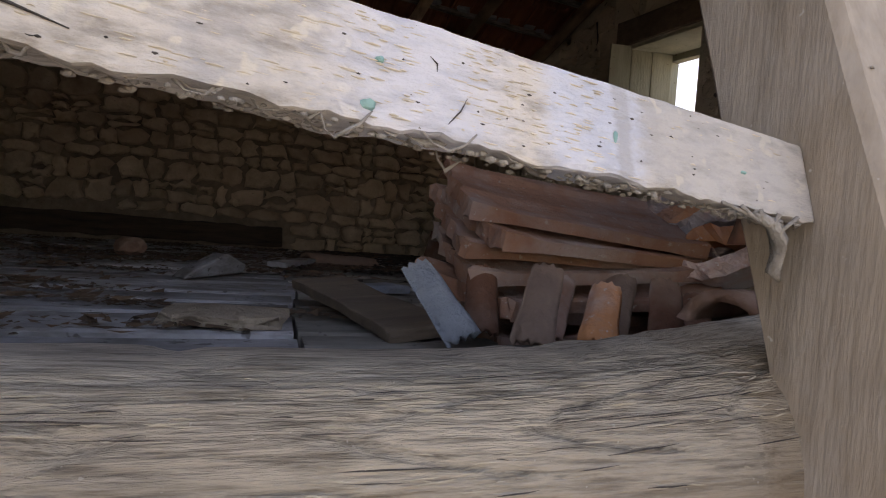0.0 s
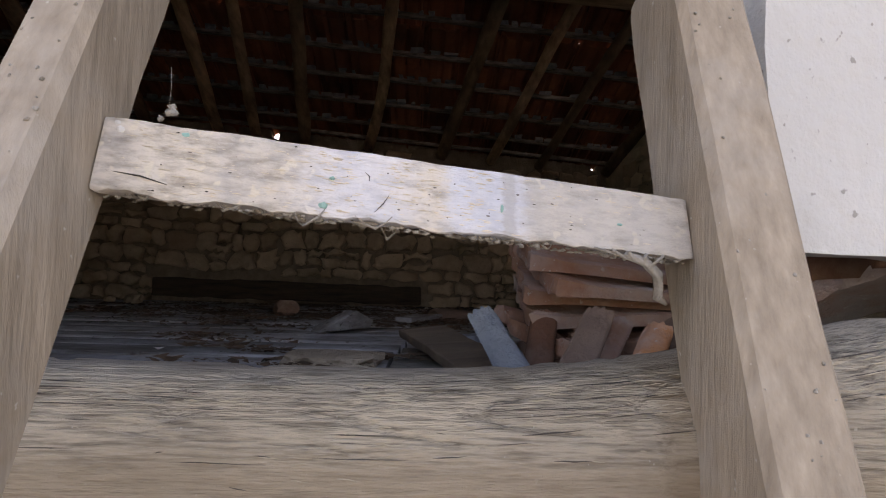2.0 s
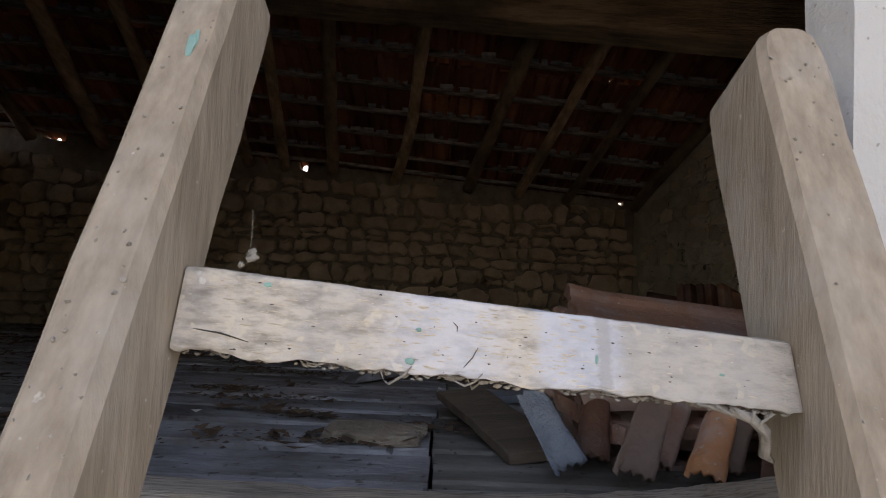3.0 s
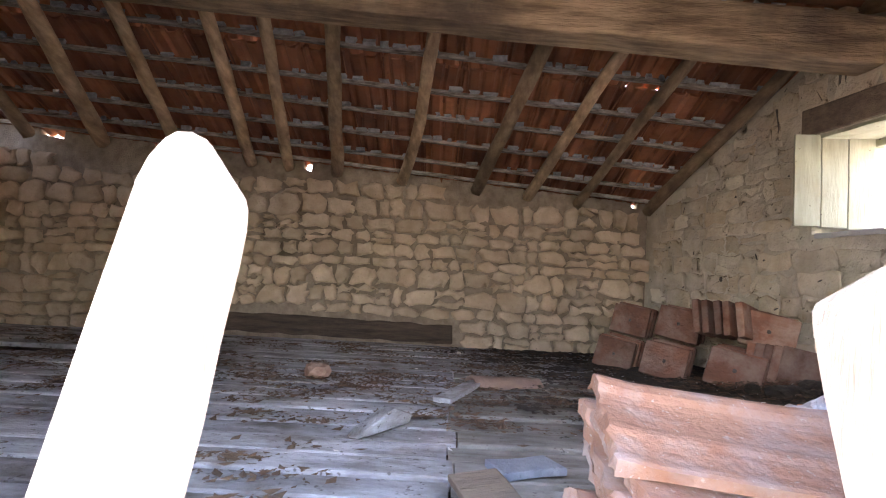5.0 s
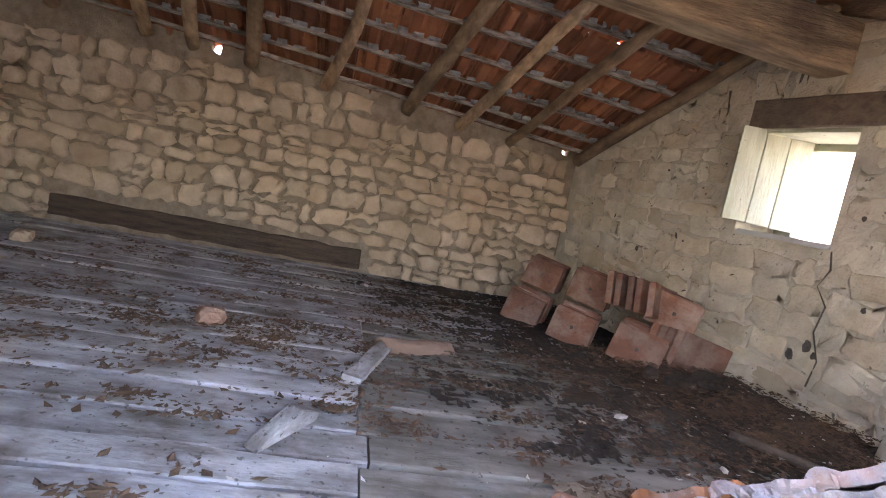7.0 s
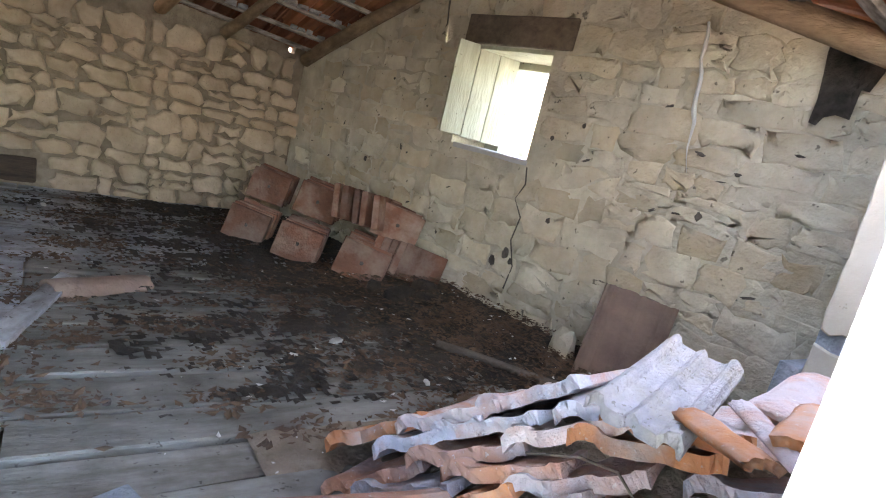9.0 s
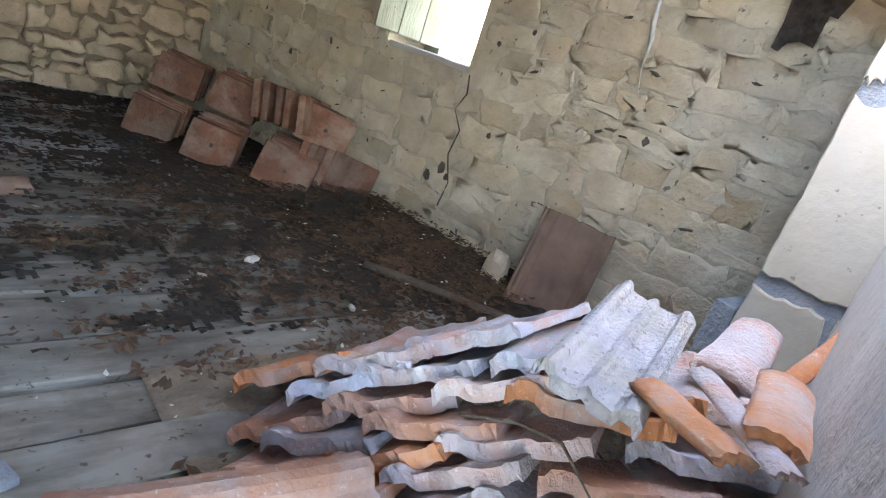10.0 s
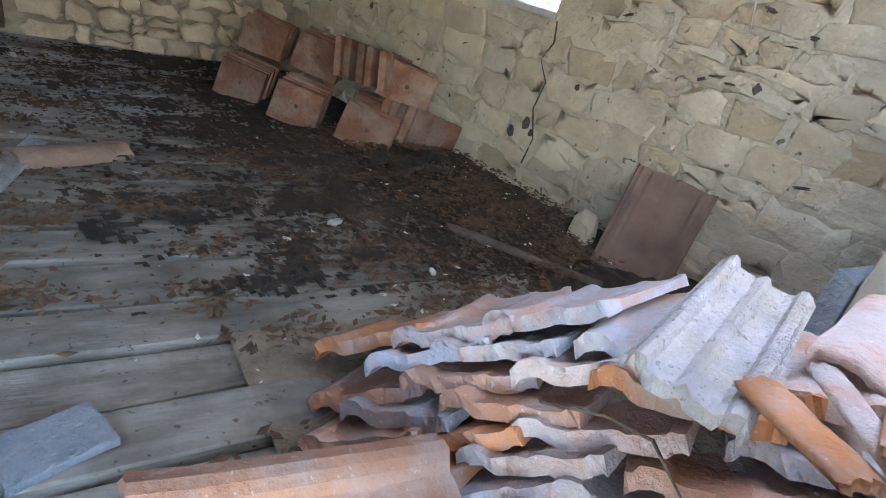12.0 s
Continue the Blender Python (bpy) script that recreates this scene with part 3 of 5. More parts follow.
wbox("frame_head", S0 + 0.002, S1 - 0.002, 0.27, 0.33, Z1 - 0.055, Z1 - 0.002, M_SHUTTER, window)
wbox("frame_jamb", S0 + 0.002, S0 + 0.105, 0.27, 0.33, Z0 + 0.002, Z1 - 0.056, M_SHUTTER, window)
wbox("frame_jamb", S1 - 0.04, S1 - 0.002, 0.27, 0.33, Z0 + 0.002, Z1 - 0.056, M_SHUTTER, window)
wbox("window_sill", S0 + 0.03, S1 + 0.01, -0.015, 0.34, Z0 - 0.02, Z0 + 0.006, M_PLASTER, window, "chalky white plaster sill")
wbox("soffit_board", S0 + 0.003, S1 - 0.003, 0.01, 0.27, Z1 - 0.018, Z1 + 0.002, M_SHUTTER, window, "pale soffit board under the lintel")
lint = wbox("window_lintel", S0 - 0.06, S1 + 0.10, -0.018, 0.10, Z1 + 0.004, Z1 + 0.15, M_DARKWOOD, None, bevel=0.01)
structure(lint, "dark weathered timber lintel over the small window", "lintel")

shutter = new("window_shutter")
tagged(shutter, "pale board shutter swung open into the room", "shutter")
hinge = rw(S0 + 0.098, 0, 0.27)
free = Vector((2.03, 3.222, 0))
d = (free - hinge)
W = d.length
d.normalize()
shutter.matrix_basis = Matrix(((d.x, -d.y, 0, hinge.x), (d.y, d.x, 0, hinge.y), (0, 0, 1, 0), (0, 0, 0, 1)))
for k in range(3):
    bm = bmesh.new()
    box(bm, W * k / 3 + 0.002, W * (k + 1) / 3 - 0.002, 0, 0.02, Z0 + 0.035 + 0.004 * k, Z1 + 0.008 - 0.003 * k, 0.003, cuts=3, rough=0.002)
    part("board", bm, M_SHUTTER, shutter)
for z in (Z0 + 0.12, Z1 - 0.10):
    bm = bmesh.new()
    box(bm, 0.02, W - 0.03, -0.02, -0.001, z - 0.03, z + 0.03, 0.003)
    part("batten", bm, M_SHUTTER, shutter)
for z in (Z0 + 0.12, Z1 - 0.10):
    bm = bmesh.new()
    box(bm, -0.03, 0.10, -0.026, -0.0205, z - 0.012, z + 0.012, 0.001)
    part("hinge", bm, M_IRON, shutter, "rusty strap hinge")
bm = bmesh.new()
pole(bm, [(0.05, -0.012, Z0 + 0.22), (0.05, -0.02, Z0 + 0.27), (0.052, -0.014, Z0 + 0.31)], [0.005, 0.007, 0.005], 6)
part("latch", bm, M_IRON, shutter, "rusty iron latch", True)

# ---- masonry pier ----
bm = bmesh.new()
box(bm, 2.02, 2.75, 0.86, 1.20, 1.10, 2.68, 0.01, cuts=12, rough=0.008)
pier = structure(part("pier", bm, M_CEMENT), "blue-grey cement-jointed pier of dressed pale stone", "pier")
rnd = random.Random(3)


def ashlar(y0, y1, z0, z1, seed):
    """A dressed block with ragged mortar edges, set proud of the cement."""
    rr = random.Random(seed)
    vs, fs, ring = [], [], []
    n = 9
    for k in range(n):
        ring.append((y0 + (y1 - y0) * k / n, z0 + rr.uniform(-.012, .008)))
    for k in range(n):
        ring.append((y1 + rr.uniform(-.004, .002), z0 + (z1 - z0) * k / n))
    for k in range(n):
        ring.append((y1 + (y0 - y1) * k / n, z1 + rr.uniform(-.01, .012)))
    for k in range(n):
        ring.append((y0 + rr.uniform(-.012, .016), z1 + (z0 - z1) * k / n))
    m = len(ring)
    for x, inset in ((2.03, 0), (2.010, 0), (2.005, 0.004)):
        for y, z in ring:
            cy, cz = (y0 + y1) / 2, (z0 + z1) / 2
            vs.append((x, y + (inset if y < cy else -inset), z + (inset if z < cz else -inset)))
    for l in range(2):
        for k in range(m):
            fs.append((l * m + k, l * m + (k + 1) % m, (l + 1) * m + (k + 1) % m, (l + 1) * m + k))
    fs.append(tuple(range(2 * m, 3 * m)))
    return mesh("stone_block", vs, fs, M_ASHLAR)


for y0, y1, z0, z1, s in ((0.965, 1.198, 1.775, 2.215, 1), (1.02, 1.198, 1.40, 1.735, 2), (0.955, 1.12, 2.27, 2.64, 3), (1.16, 1.198, 2.26, 2.62, 5), (0.87, 1.0, 1.45, 1.74, 6)):
    part("stone_block", ashlar(y0, y1, z0, z1, s), None, pier)
bm = bmesh.new()
box(bm, 2.012, 2.42, 1.205, 1.262, fz(1.2), 1.655, 0.006, cuts=4, rough=0.004)
tagged(part("stone_slab", bm, M_CEMENT), "smooth grey stone slab standing against the pier", "slab")

# ---- ladder ----
ladder = new("ladder")
tagged(ladder, "weathered grey-brown wooden ladder leaning at the loft opening", "ladder")


def rail(points, w, dpt, name):
    """A ladder rail: chamfered bar with rounded worn top; points are the front face's middle."""
    bm = bmesh.new()
    rings = []
    ch = 0.006
    for i, (x, y, z, k) in enumerate(points):
        hw, d2 = w / 2 * k, dpt
        g = [(x - hw + ch, y), (x + hw - ch, y), (x + hw, y + ch), (x + hw, y + d2 - ch), (x + hw - ch, y + d2), (x - hw + ch, y + d2), (x - hw, y + d2 - ch), (x - hw, y + ch)]
        rings.append([bm.verts.new((a + 0.0022 * noise.noise(Vector((a * 40, z * 9, b * 30))), b + 0.002 * noise.noise(Vector((a * 30, z * 11, 5))), z - 0.40 * (b - y))) for a, b in g])
    for r0, r1 in zip(rings, rings[1:]):
        for k in range(8):
            bm.faces.new((r0[k], r0[(k + 1) % 8], r1[(k + 1) % 8], r1[k]))
    bm.faces.new(list(reversed(rings[0])))
    bm.faces.new(rings[-1])
    return part(name, bm, M_LADDER, ladder)


def lx(z):
    return 0.142                            # inner face of the one rail


def ly(z):
    return 0.411 + 0.45 * (z - 1.46)


def ry(z):
    return 0.476 + 0.36 * (z - 1.44)


ZL = [0.0, 0.3, 0.6, 0.9, 1.1, 1.2, 1.3, 1.36, 1.42, 1.48, 1.54, 1.60, 1.64, 1.685, 1.708, 1.722, 1.730, 1.734]
KL = [1] * 13 + [1.0, 0.97, 0.88, 0.72, 0.50]
rail([(lx(z) - 0.021, ly(z), z, k) for z, k in zip(ZL, KL)], 0.042, 0.068, "rail")
ZR = [0.0, 0.3, 0.6, 0.9, 1.1, 1.2, 1.3, 1.36, 1.42, 1.48, 1.54, 1.60, 1.63, 1.655, 1.672, 1.684, 1.690, 1.693]
rail([(0.564, ry(z), z, k) for z, k in zip(ZR, KL)], 0.056, 0.090, "rail")

TX0, TX1 = lx(1.435) + 0.001, 0.5355


def rung_mid(f, z):
    """Middle of a rung's front face, f along it."""
    return Vector((TX0 + (TX1 - TX0) * f, (ly(z) + 0.0569) * (1 - f) + (ry(z) + 0.0374) * f, z + 0.0186 - 0.0306 * f))


for z in (1.435, 1.155, 0.875, 0.595, 0.315):
    bm = bmesh.new()
    vs = box(bm, 0.0, TX1 - TX0, 0, 0.032, -0.0235, 0.0235, 0.003, cuts=70)
    for v in vs:
        f = v.co.x / (TX1 - TX0)
        low = v.co.z < -0.01
        wear = 0.0022 * noise.noise(Vector((v.co.x * 45, v.co.y * 60, z))) + 0.0012 * noise.noise(Vector((v.co.x * 130, v.co.y * 40, 4)))
        tilt = 0.29 * v.co.z
        p = rung_mid(f, z) + Vector((0, v.co.y + tilt + 0.001 * noise.noise(Vector((v.co.x * 30, 0, v.co.z * 60))), v.co.z * (1.04 - 0.08 * f)))
        p.z += wear * (1.5 if low else 0.35)
        v.co = p
    part("rung", bm, M_RUNG, ladder, "pale worn board rung with paint traces")

# lifted fibres on the top rung, crumbs of dirt stuck to the rails
rnd = random.Random(29)
for name, count, material, lab in (("fibre", 330, M_SPLINTER, "pale lifted wood fibres"), ("speck", 55, M_SOOT_SHADE, "dark specks and nicks")):
    bm = bmesh.new()
    for _ in range(count):
        f, dz = rnd.uniform(0.02, 0.97), rnd.uniform(-0.021, 0.021)
        if name == "fibre" and rnd.random() < 0.7:
            f = rnd.choice((rnd.uniform(0.03, 0.30), rnd.uniform(0.28, 0.52), rnd.uniform(0.45, 0.62)))
        ln = rnd.uniform(0.0015, 0.008) if name == "fibre" else rnd.uniform(0.0006, 0.0025)
        a, b = rung_mid(f, 1.435), rung_mid(f + ln / 0.39, 1.435)
        r = rnd.uniform(0.0002, 0.00055)
        o = Vector((0, 0.29 * dz - 0.0001, dz))
        pole(bm, [a + o, (a + b) / 2 + o + Vector((0, 0, rnd.uniform(-.0003, .0003))), b + o], [r * 0.4, r, r * 0.4], 4)
    tagged(part(name, bm, material, ladder), lab, kind="stuff")
bm = bmesh.new()
for _ in range(130):
    z = rnd.uniform(1.15, 1.68)
    if rnd.random() < 0.6:
        c = Vector((rnd.uniform(0.107, 0.137), ly(z), z))
    else:
        c = Vector((rnd.uniform(0.543, 0.585), ry(z), z))
    n0 = len(bm.verts)
    bmesh.ops.create_icosphere(bm, subdivisions=1, radius=1)
    bm.verts.ensure_lookup_table()
    sz = rnd.uniform(0.0004, 0.0017)
    for v in bm.verts[n0:]:
        v.co = c + v.co * sz * rnd.uniform(0.6, 1.3)
tagged(part("dirt_crumb", bm, M_WEB, ladder), "crumbs of pale dirt stuck to the rails", kind="stuff")

# dusty webs hanging from the top rung
rnd = random.Random(21)
bm = bmesh.new()
for q in range(34):
    x = rnd.uniform(TX0 + 0.01, TX1 - 0.02)
    f = (x - TX0) / (TX1 - TX0)
    at = rung_mid(f, 1.435)
    zz, yy = at.z - 0.0235, at.y - 0.006
    big = 1.0 if 0.26 < f < 0.46 or rnd.random() < 0.12 else 0.4
    w, h = rnd.uniform(0.006, 0.028), rnd.uniform(0.001, 0.009) * big
    y0 = yy + rnd.uniform(0.0, 0.026)
    skew, kink = rnd.uniform(0.3, 0.7), rnd.uniform(-0.003, 0.003)
    P = [(x, y0, zz + 0.003), (x + w * skew * 0.5, y0 + kink, zz - h * rnd.uniform(0.3, 0.9)), (x + w * skew, y0, zz - h), (x + w * 0.8, y0 - kink, zz - h * rnd.uniform(0.1, 0.8)), (x + w, y0, zz + 0.003)]
    pole(bm, P, [rnd.choice((0.0003, 0.0004, 0.0006, 0.0010)) * rnd.uniform(0.7, 1.5) for _ in P], 6, 0.8, x * 50)
for q in range(260):
    x = rnd.uniform(TX0 + 0.004, TX1 - 0.004)
    f = (x - TX0) / (TX1 - TX0)
    c = rung_mid(f, 1.435) + Vector((0, rnd.uniform(-0.005, 0.018), -0.0235 + rnd.uniform(-0.0035, 0.0)))
    n0 = len(bm.verts)
    bmesh.ops.create_icosphere(bm, subdivisions=1, radius=1)
    bm.verts.ensure_lookup_table()
    sz = rnd.uniform(0.0004, 0.0015)
    for v in bm.verts[n0:]:
        v.co = c + Vector((v.co.x * sz * rnd.uniform(1.0, 2.6), v.co.y * sz, v.co.z * sz * rnd.uniform(0.6, 1.3)))
P = [(0.482, 0.494, 1.402), (0.497, 0.497, 1.397), (0.506, 0.500, 1.389), (0.509, 0.503, 1.381), (0.510, 0.506, 1.373), (0.517, 0.508, 1.368)]
pole(bm, P, [0.0018, 0.0032, 0.0042, 0.0034, 0.0036, 0.001], 9, 0.9, 3)
for q in range(5):
    pole(bm, [(0.46 + 0.012 * q, 0.492, 1.406 - 0.001 * q), (0.476 + 0.006 * q, 0.494, 1.402 - 0.002 * q), (0.50, 0.498, 1.395)], [0.0012, 0.0012, 0.0015], 5, 0.5, q)
tagged(part("cobweb", bm, M_WEB, smooth=True), "dusty cobweb shreds hanging under the ladder rung", "cobweb")
bm = bmesh.new()
pole(bm, [(0.176, 0.479, 1.515), (0.1765, 0.479, 1.50), (0.176, 0.478, 1.487)], [0.00015] * 3, 4)
for q in range(6):
    a = Vector((0.176 + rnd.uniform(-.004, .004), 0.478 + rnd.uniform(-.003, .003), 1.484 + rnd.uniform(-.005, .005)))
    pole(bm, [a, a + Vector((rnd.uniform(-.004, .004), 0.001, rnd.uniform(-.004, .003)))], [0.0022, 0.0016], 6, 0.4, q)
tagged(part("cobweb", bm, M_WEB, smooth=True), "small dusty cobweb tuft hanging on a thread by the ladder", "cobweb")

# paint traces, a white dropping and cracks on the top rung and rails


def on_rung(f, dz, out):
    return rung_mid(f, 1.435) + Vector((0, 0.29 * dz - out, dz))


def patch(name, f, dz, sx, sz, material, label):
    bm = bmesh.new()
    bmesh.ops.create_icosphere(bm, subdivisions=2, radius=1)
    c = on_rung(f, dz, 0.0)
    for v in bm.verts:
        k = 1 + 0.5 * noise.noise(v.co * 2 + Vector((f * 50, 0, 0)))
        v.co = c + Vector((v.co.x * sx * k, v.co.y * 0.0012, v.co.z * sz * k))
    tagged(part(name, bm, material), label, "paint trace" if material is M_TEAL else "mark")


for f, dz, sx, sz in ((0.124, 0.0185, 0.0028, 0.0016), (0.347, -0.0165, 0.0032, 0.0022), (0.358, 0.0025, 0.0018, 0.0014), (0.645, -0.004, 0.0012, 0.0035), (0.86, -0.004, 0.002, 0.001)):
    patch("paint_trace", f, dz, sx, sz, M_TEAL, "small teal paint trace on the ladder rung")
patch("bird_dropping", 0.028, 0.016, 0.0026, 0.003, M_PEBBLE_FLECK, "white bird dropping on the ladder rung")
patch("bird_dropping", 0.022, 0.0205, 0.002, 0.0018, M_PEBBLE_FLECK, "white bird dropping on the ladder rung")
for a, b, r in ((on_rung(0.02, -0.011, 0), on_rung(0.11, -0.0155, 0), 0.0006), (on_rung(0.408, 0.0105, 0), on_rung(0.418, 0.0015, 0), 0.0004), (on_rung(0.452, -0.004, 0), on_rung(0.425, -0.019, 0), 0.0004)):
    bm = bmesh.new()
    m = (a + b) / 2 + Vector((0.002, -0.0002, 0.001))
    pole(bm, [a, m, b], [r * 0.4, r, r * 0.4], 5, 0.5)
    tagged(part("crack", bm, M_SOOT_SHADE), "thin dark crack in the ladder rung", "crack")
bm = bmesh.new()
bmesh.ops.create_icosphere(bm, subdivisions=2, radius=1)
for v in bm.verts:
    k = 1 + 0.5 * noise.noise(v.co * 2)
    v.co = Vector((0.126 + v.co.x * 0.0035 * k, ly(1.625) + v.co.y * 0.0012 + 0.45 * v.co.z * 0.011, 1.625 + v.co.z * 0.011 * k))
tagged(part("paint_trace", bm, M_TEAL), "teal paint trace on the ladder rail", "paint trace")

# ---- roof tile heap ----
T_HEAP = [tile_mesh("roof_tile", 0.252, 0.395, M_TILE, 0.0095, 0.018, b * 0.6, s, 0.006, True) for s, b in enumerate((0.0, 0.03, -0.03, 0.02))]
rnd = random.Random(8)


def heap_tile(m, k, label="dusty pink-grey interlocking clay roof tile in a heap", material=None):
    ob = new("roof_tile", T_HEAP[k % 4])
    ob.matrix_basis = m
    if material:
        ob.data = ob.data.copy()
        ob.data.materials[0] = material
    tagged(ob, label, "roof tile", "heap of roof tiles")
    return ob


RIDGE = Vector((1.229, 1.240, 1.612))        # upper end of the heap's crest
ALONG = Vector((0.43, -0.69, 0.57)).normalized()   # the crest falls back towards the room
UH, VH = Vector((0.53, -0.85, 0)), Vector((0.85, 0.53, 0))


def lay(at, along, depth, jitter):
    """Matrix of a tile whose front end lies at a point, its width along one way, its length going back."""
    xa_ = along.normalized()
    ya_ = (depth - xa_ * depth.dot(xa_)).normalized()
    za_ = xa_.cross(ya_)
    m = Matrix(((xa_.x, ya_.x, za_.x, at.x), (xa_.y, ya_.y, za_.y, at.y), (xa_.z, ya_.z, za_.z, at.z), (0, 0, 0, 1)))
    return m @ pose(0, 0.19, 0, jitter[0], jitter[1], jitter[2])


# overlapping layers of tiles; their uneven ends face the ladder
k = 0
for layer in range(11):
    for p in range(6):
        k += 1
        if layer < 1 and p > 3:
            continue
        run = -0.75 + 0.225 * p + 0.10 * (layer % 2) + 0.035 * layer + rnd.uniform(-0.03, 0.03)
        at = RIDGE + ALONG * min(run, 0.12) + UH * max(0, run - 0.12) + Vector((-0.034, -0.024, -0.029)) * layer + VH * rnd.uniform(-0.022, 0.016)
        if at.z < 1.235 or at.y < 0.86:
            continue
        heap_tile(lay(at, ALONG if run < 0.1 else ALONG + UH, Vector((0.75, 0.58, -0.30)), (rnd.uniform(-4, 4), rnd.uniform(-5, 6), rnd.uniform(-11, 11))), k,
                  *(("broken orange interlocking roof tile in a heap", M_ORANGE) if k % 5 == 2 else ()))
# tile slanted on top of the heap, and the stack nearest to the sill
top_tile = new("roof_tile", tile_mesh("roof_tile", 0.235, 0.395, M_GREYTILE, 0.017, 0.016, 0.01, 9, 0.005))
top_tile.matrix_basis = pose(1.222, 1.085, 1.708, 5, 3, -71) @ Matrix.Diagonal((0.62, 0.97, 0.8, 1))
tagged(top_tile, "large grey dusty roof tile lying on top of the heap", "roof tile", "heap of roof tiles")
for i, (x, y, z, rx_, ry_, yaw) in enumerate(((0.74, 1.13, 1.225, 2, 4, -84), (0.70, 1.15, 1.262, -4, 8, -70), (0.76, 1.11, 1.300, 4, 12, -98), (0.72, 1.14, 1.340, 4, 14, -92), (0.73, 1.13, 1.378, -3, 15, -84))):
    heap_tile(pose(x, y, z, rx_, ry_, yaw), i, "dusty orange roof tile stacked beside the loft sill", M_PINK)
# the topmost tile of that stack tips towards the ladder
top_axis, top_side = Vector((0.392, -0.054, -0.042)).normalized(), Vector((0.0, -0.95, -0.31))
top_mid = Vector((0.722, 1.262, 1.455)) + top_side * 0.118
top_mat = Matrix(((top_side.x, top_axis.x, 0, top_mid.x), (top_side.y, top_axis.y, 0, top_mid.y), (top_side.z, top_axis.z, 0, top_mid.z), (0, 0, 0, 1)))
up_ = top_side.cross(top_axis)
for r in range(3):
    top_mat[r][2] = up_[r]
heap_tile(top_mat, 0, "orange roof tile tipped on the stack beside the loft sill", M_PINK)
heap_tile(pose(-0.012, 0.015, -0.036) @ top_mat @ pose(0, 0, 0, 2, 3, 4), 2, "dusty pink roof tile on the stack beside the loft sill", M_PINK)


def canal(name, r, length, taper, th=0.013, arc=160):
    """A half-round clay tile, tapering."""
    vs, fs = [], []
    n, ny = 10, 5
    for side in (0, 1):
        for j in range(ny + 1):
            rr = r * (1 - taper * j / ny) * (1 + 0.03 * math.sin(j * 2.1)) - side * th * min(1, r / 0.05)
            for i in range(n + 1):
                a = radians(90 - arc / 2 + arc * i / n)
                vs.append((math.cos(a) * rr, (j / ny - 0.5) * length + 0.004 * math.sin(i * 2.3 + j), math.sin(a) * rr))
    o = (ny + 1) * (n + 1)
    for j in range(ny):
        for i in range(n):
            a = j * (n + 1) + i
            fs += [(a, a + 1, a + n + 2, a + n + 1), (o + a, o + a + n + 1, o + a + n + 2, o + a + 1)]
        for i in (0, n):
            a = j * (n + 1) + i
            fs.append((a, a + n + 1, o + a + n + 1, o + a))
    for j in (0, ny):
        for i in range(n):
            a = j * (n + 1) + i
            fs.append((a, o + a, o + a + 1, a + 1))
    return mesh(name, vs, fs, M_TILE, True)


C1, C2 = canal("half_round_tile", 0.075, 0.36, 0.25), canal("half_round_tile", 0.05, 0.30, 0.2)
CA, CB, CC, CD = canal("half_round_tile", 0.052, 0.16, 0.12, arc=80), canal("half_round_tile", 0.030, 0.24, 0.1, arc=85), canal("half_round_tile", 0.060, 0.26, 0.10, arc=75), canal("half_round_tile", 0.085, 0.40, 0.15, arc=80)
for me, m, mt, lb in ((CA, pose(1.085, 0.915, 1.705, 10, 0, 150), M_ORANGE, "orange half-round clay tile lying on the heap"),
                      (CB, pose(1.130, 0.885, 1.742, 6, 10, 134), M_TILE, "chalky grey half-round tile on the heap"),
                      (CC, pose(1.20, 0.868, 1.728, 5, 0, 104), M_ORANGE, "bright orange half-round tile near the plastered wall"),
                      (CD, pose(1.60, 1.035, 1.635, 3, 0, -78), M_TILE, "purple-grey half-round tile leaning to the pier"),
                      (CB, pose(1.78, 0.955, 1.70, 40, 20, -84), M_ORANGE, "narrow orange tile piece by the pier"),
                      (C2, pose(0.84, 0.83, 1.29, 0, 6, -60), M_RED, "red half-round tile just behind the sill log"),
                      (C1, pose(1.02, 0.86, 1.40, 4, -8, -75), M_RED, "red half-round tile behind the sill log")):
    me = me.copy()
    me.materials[0] = mt
    ob = new("half_round_tile", me)
    ob.matrix_basis = m
    tagged(ob, lb, "roof tile", "heap of roof tiles")

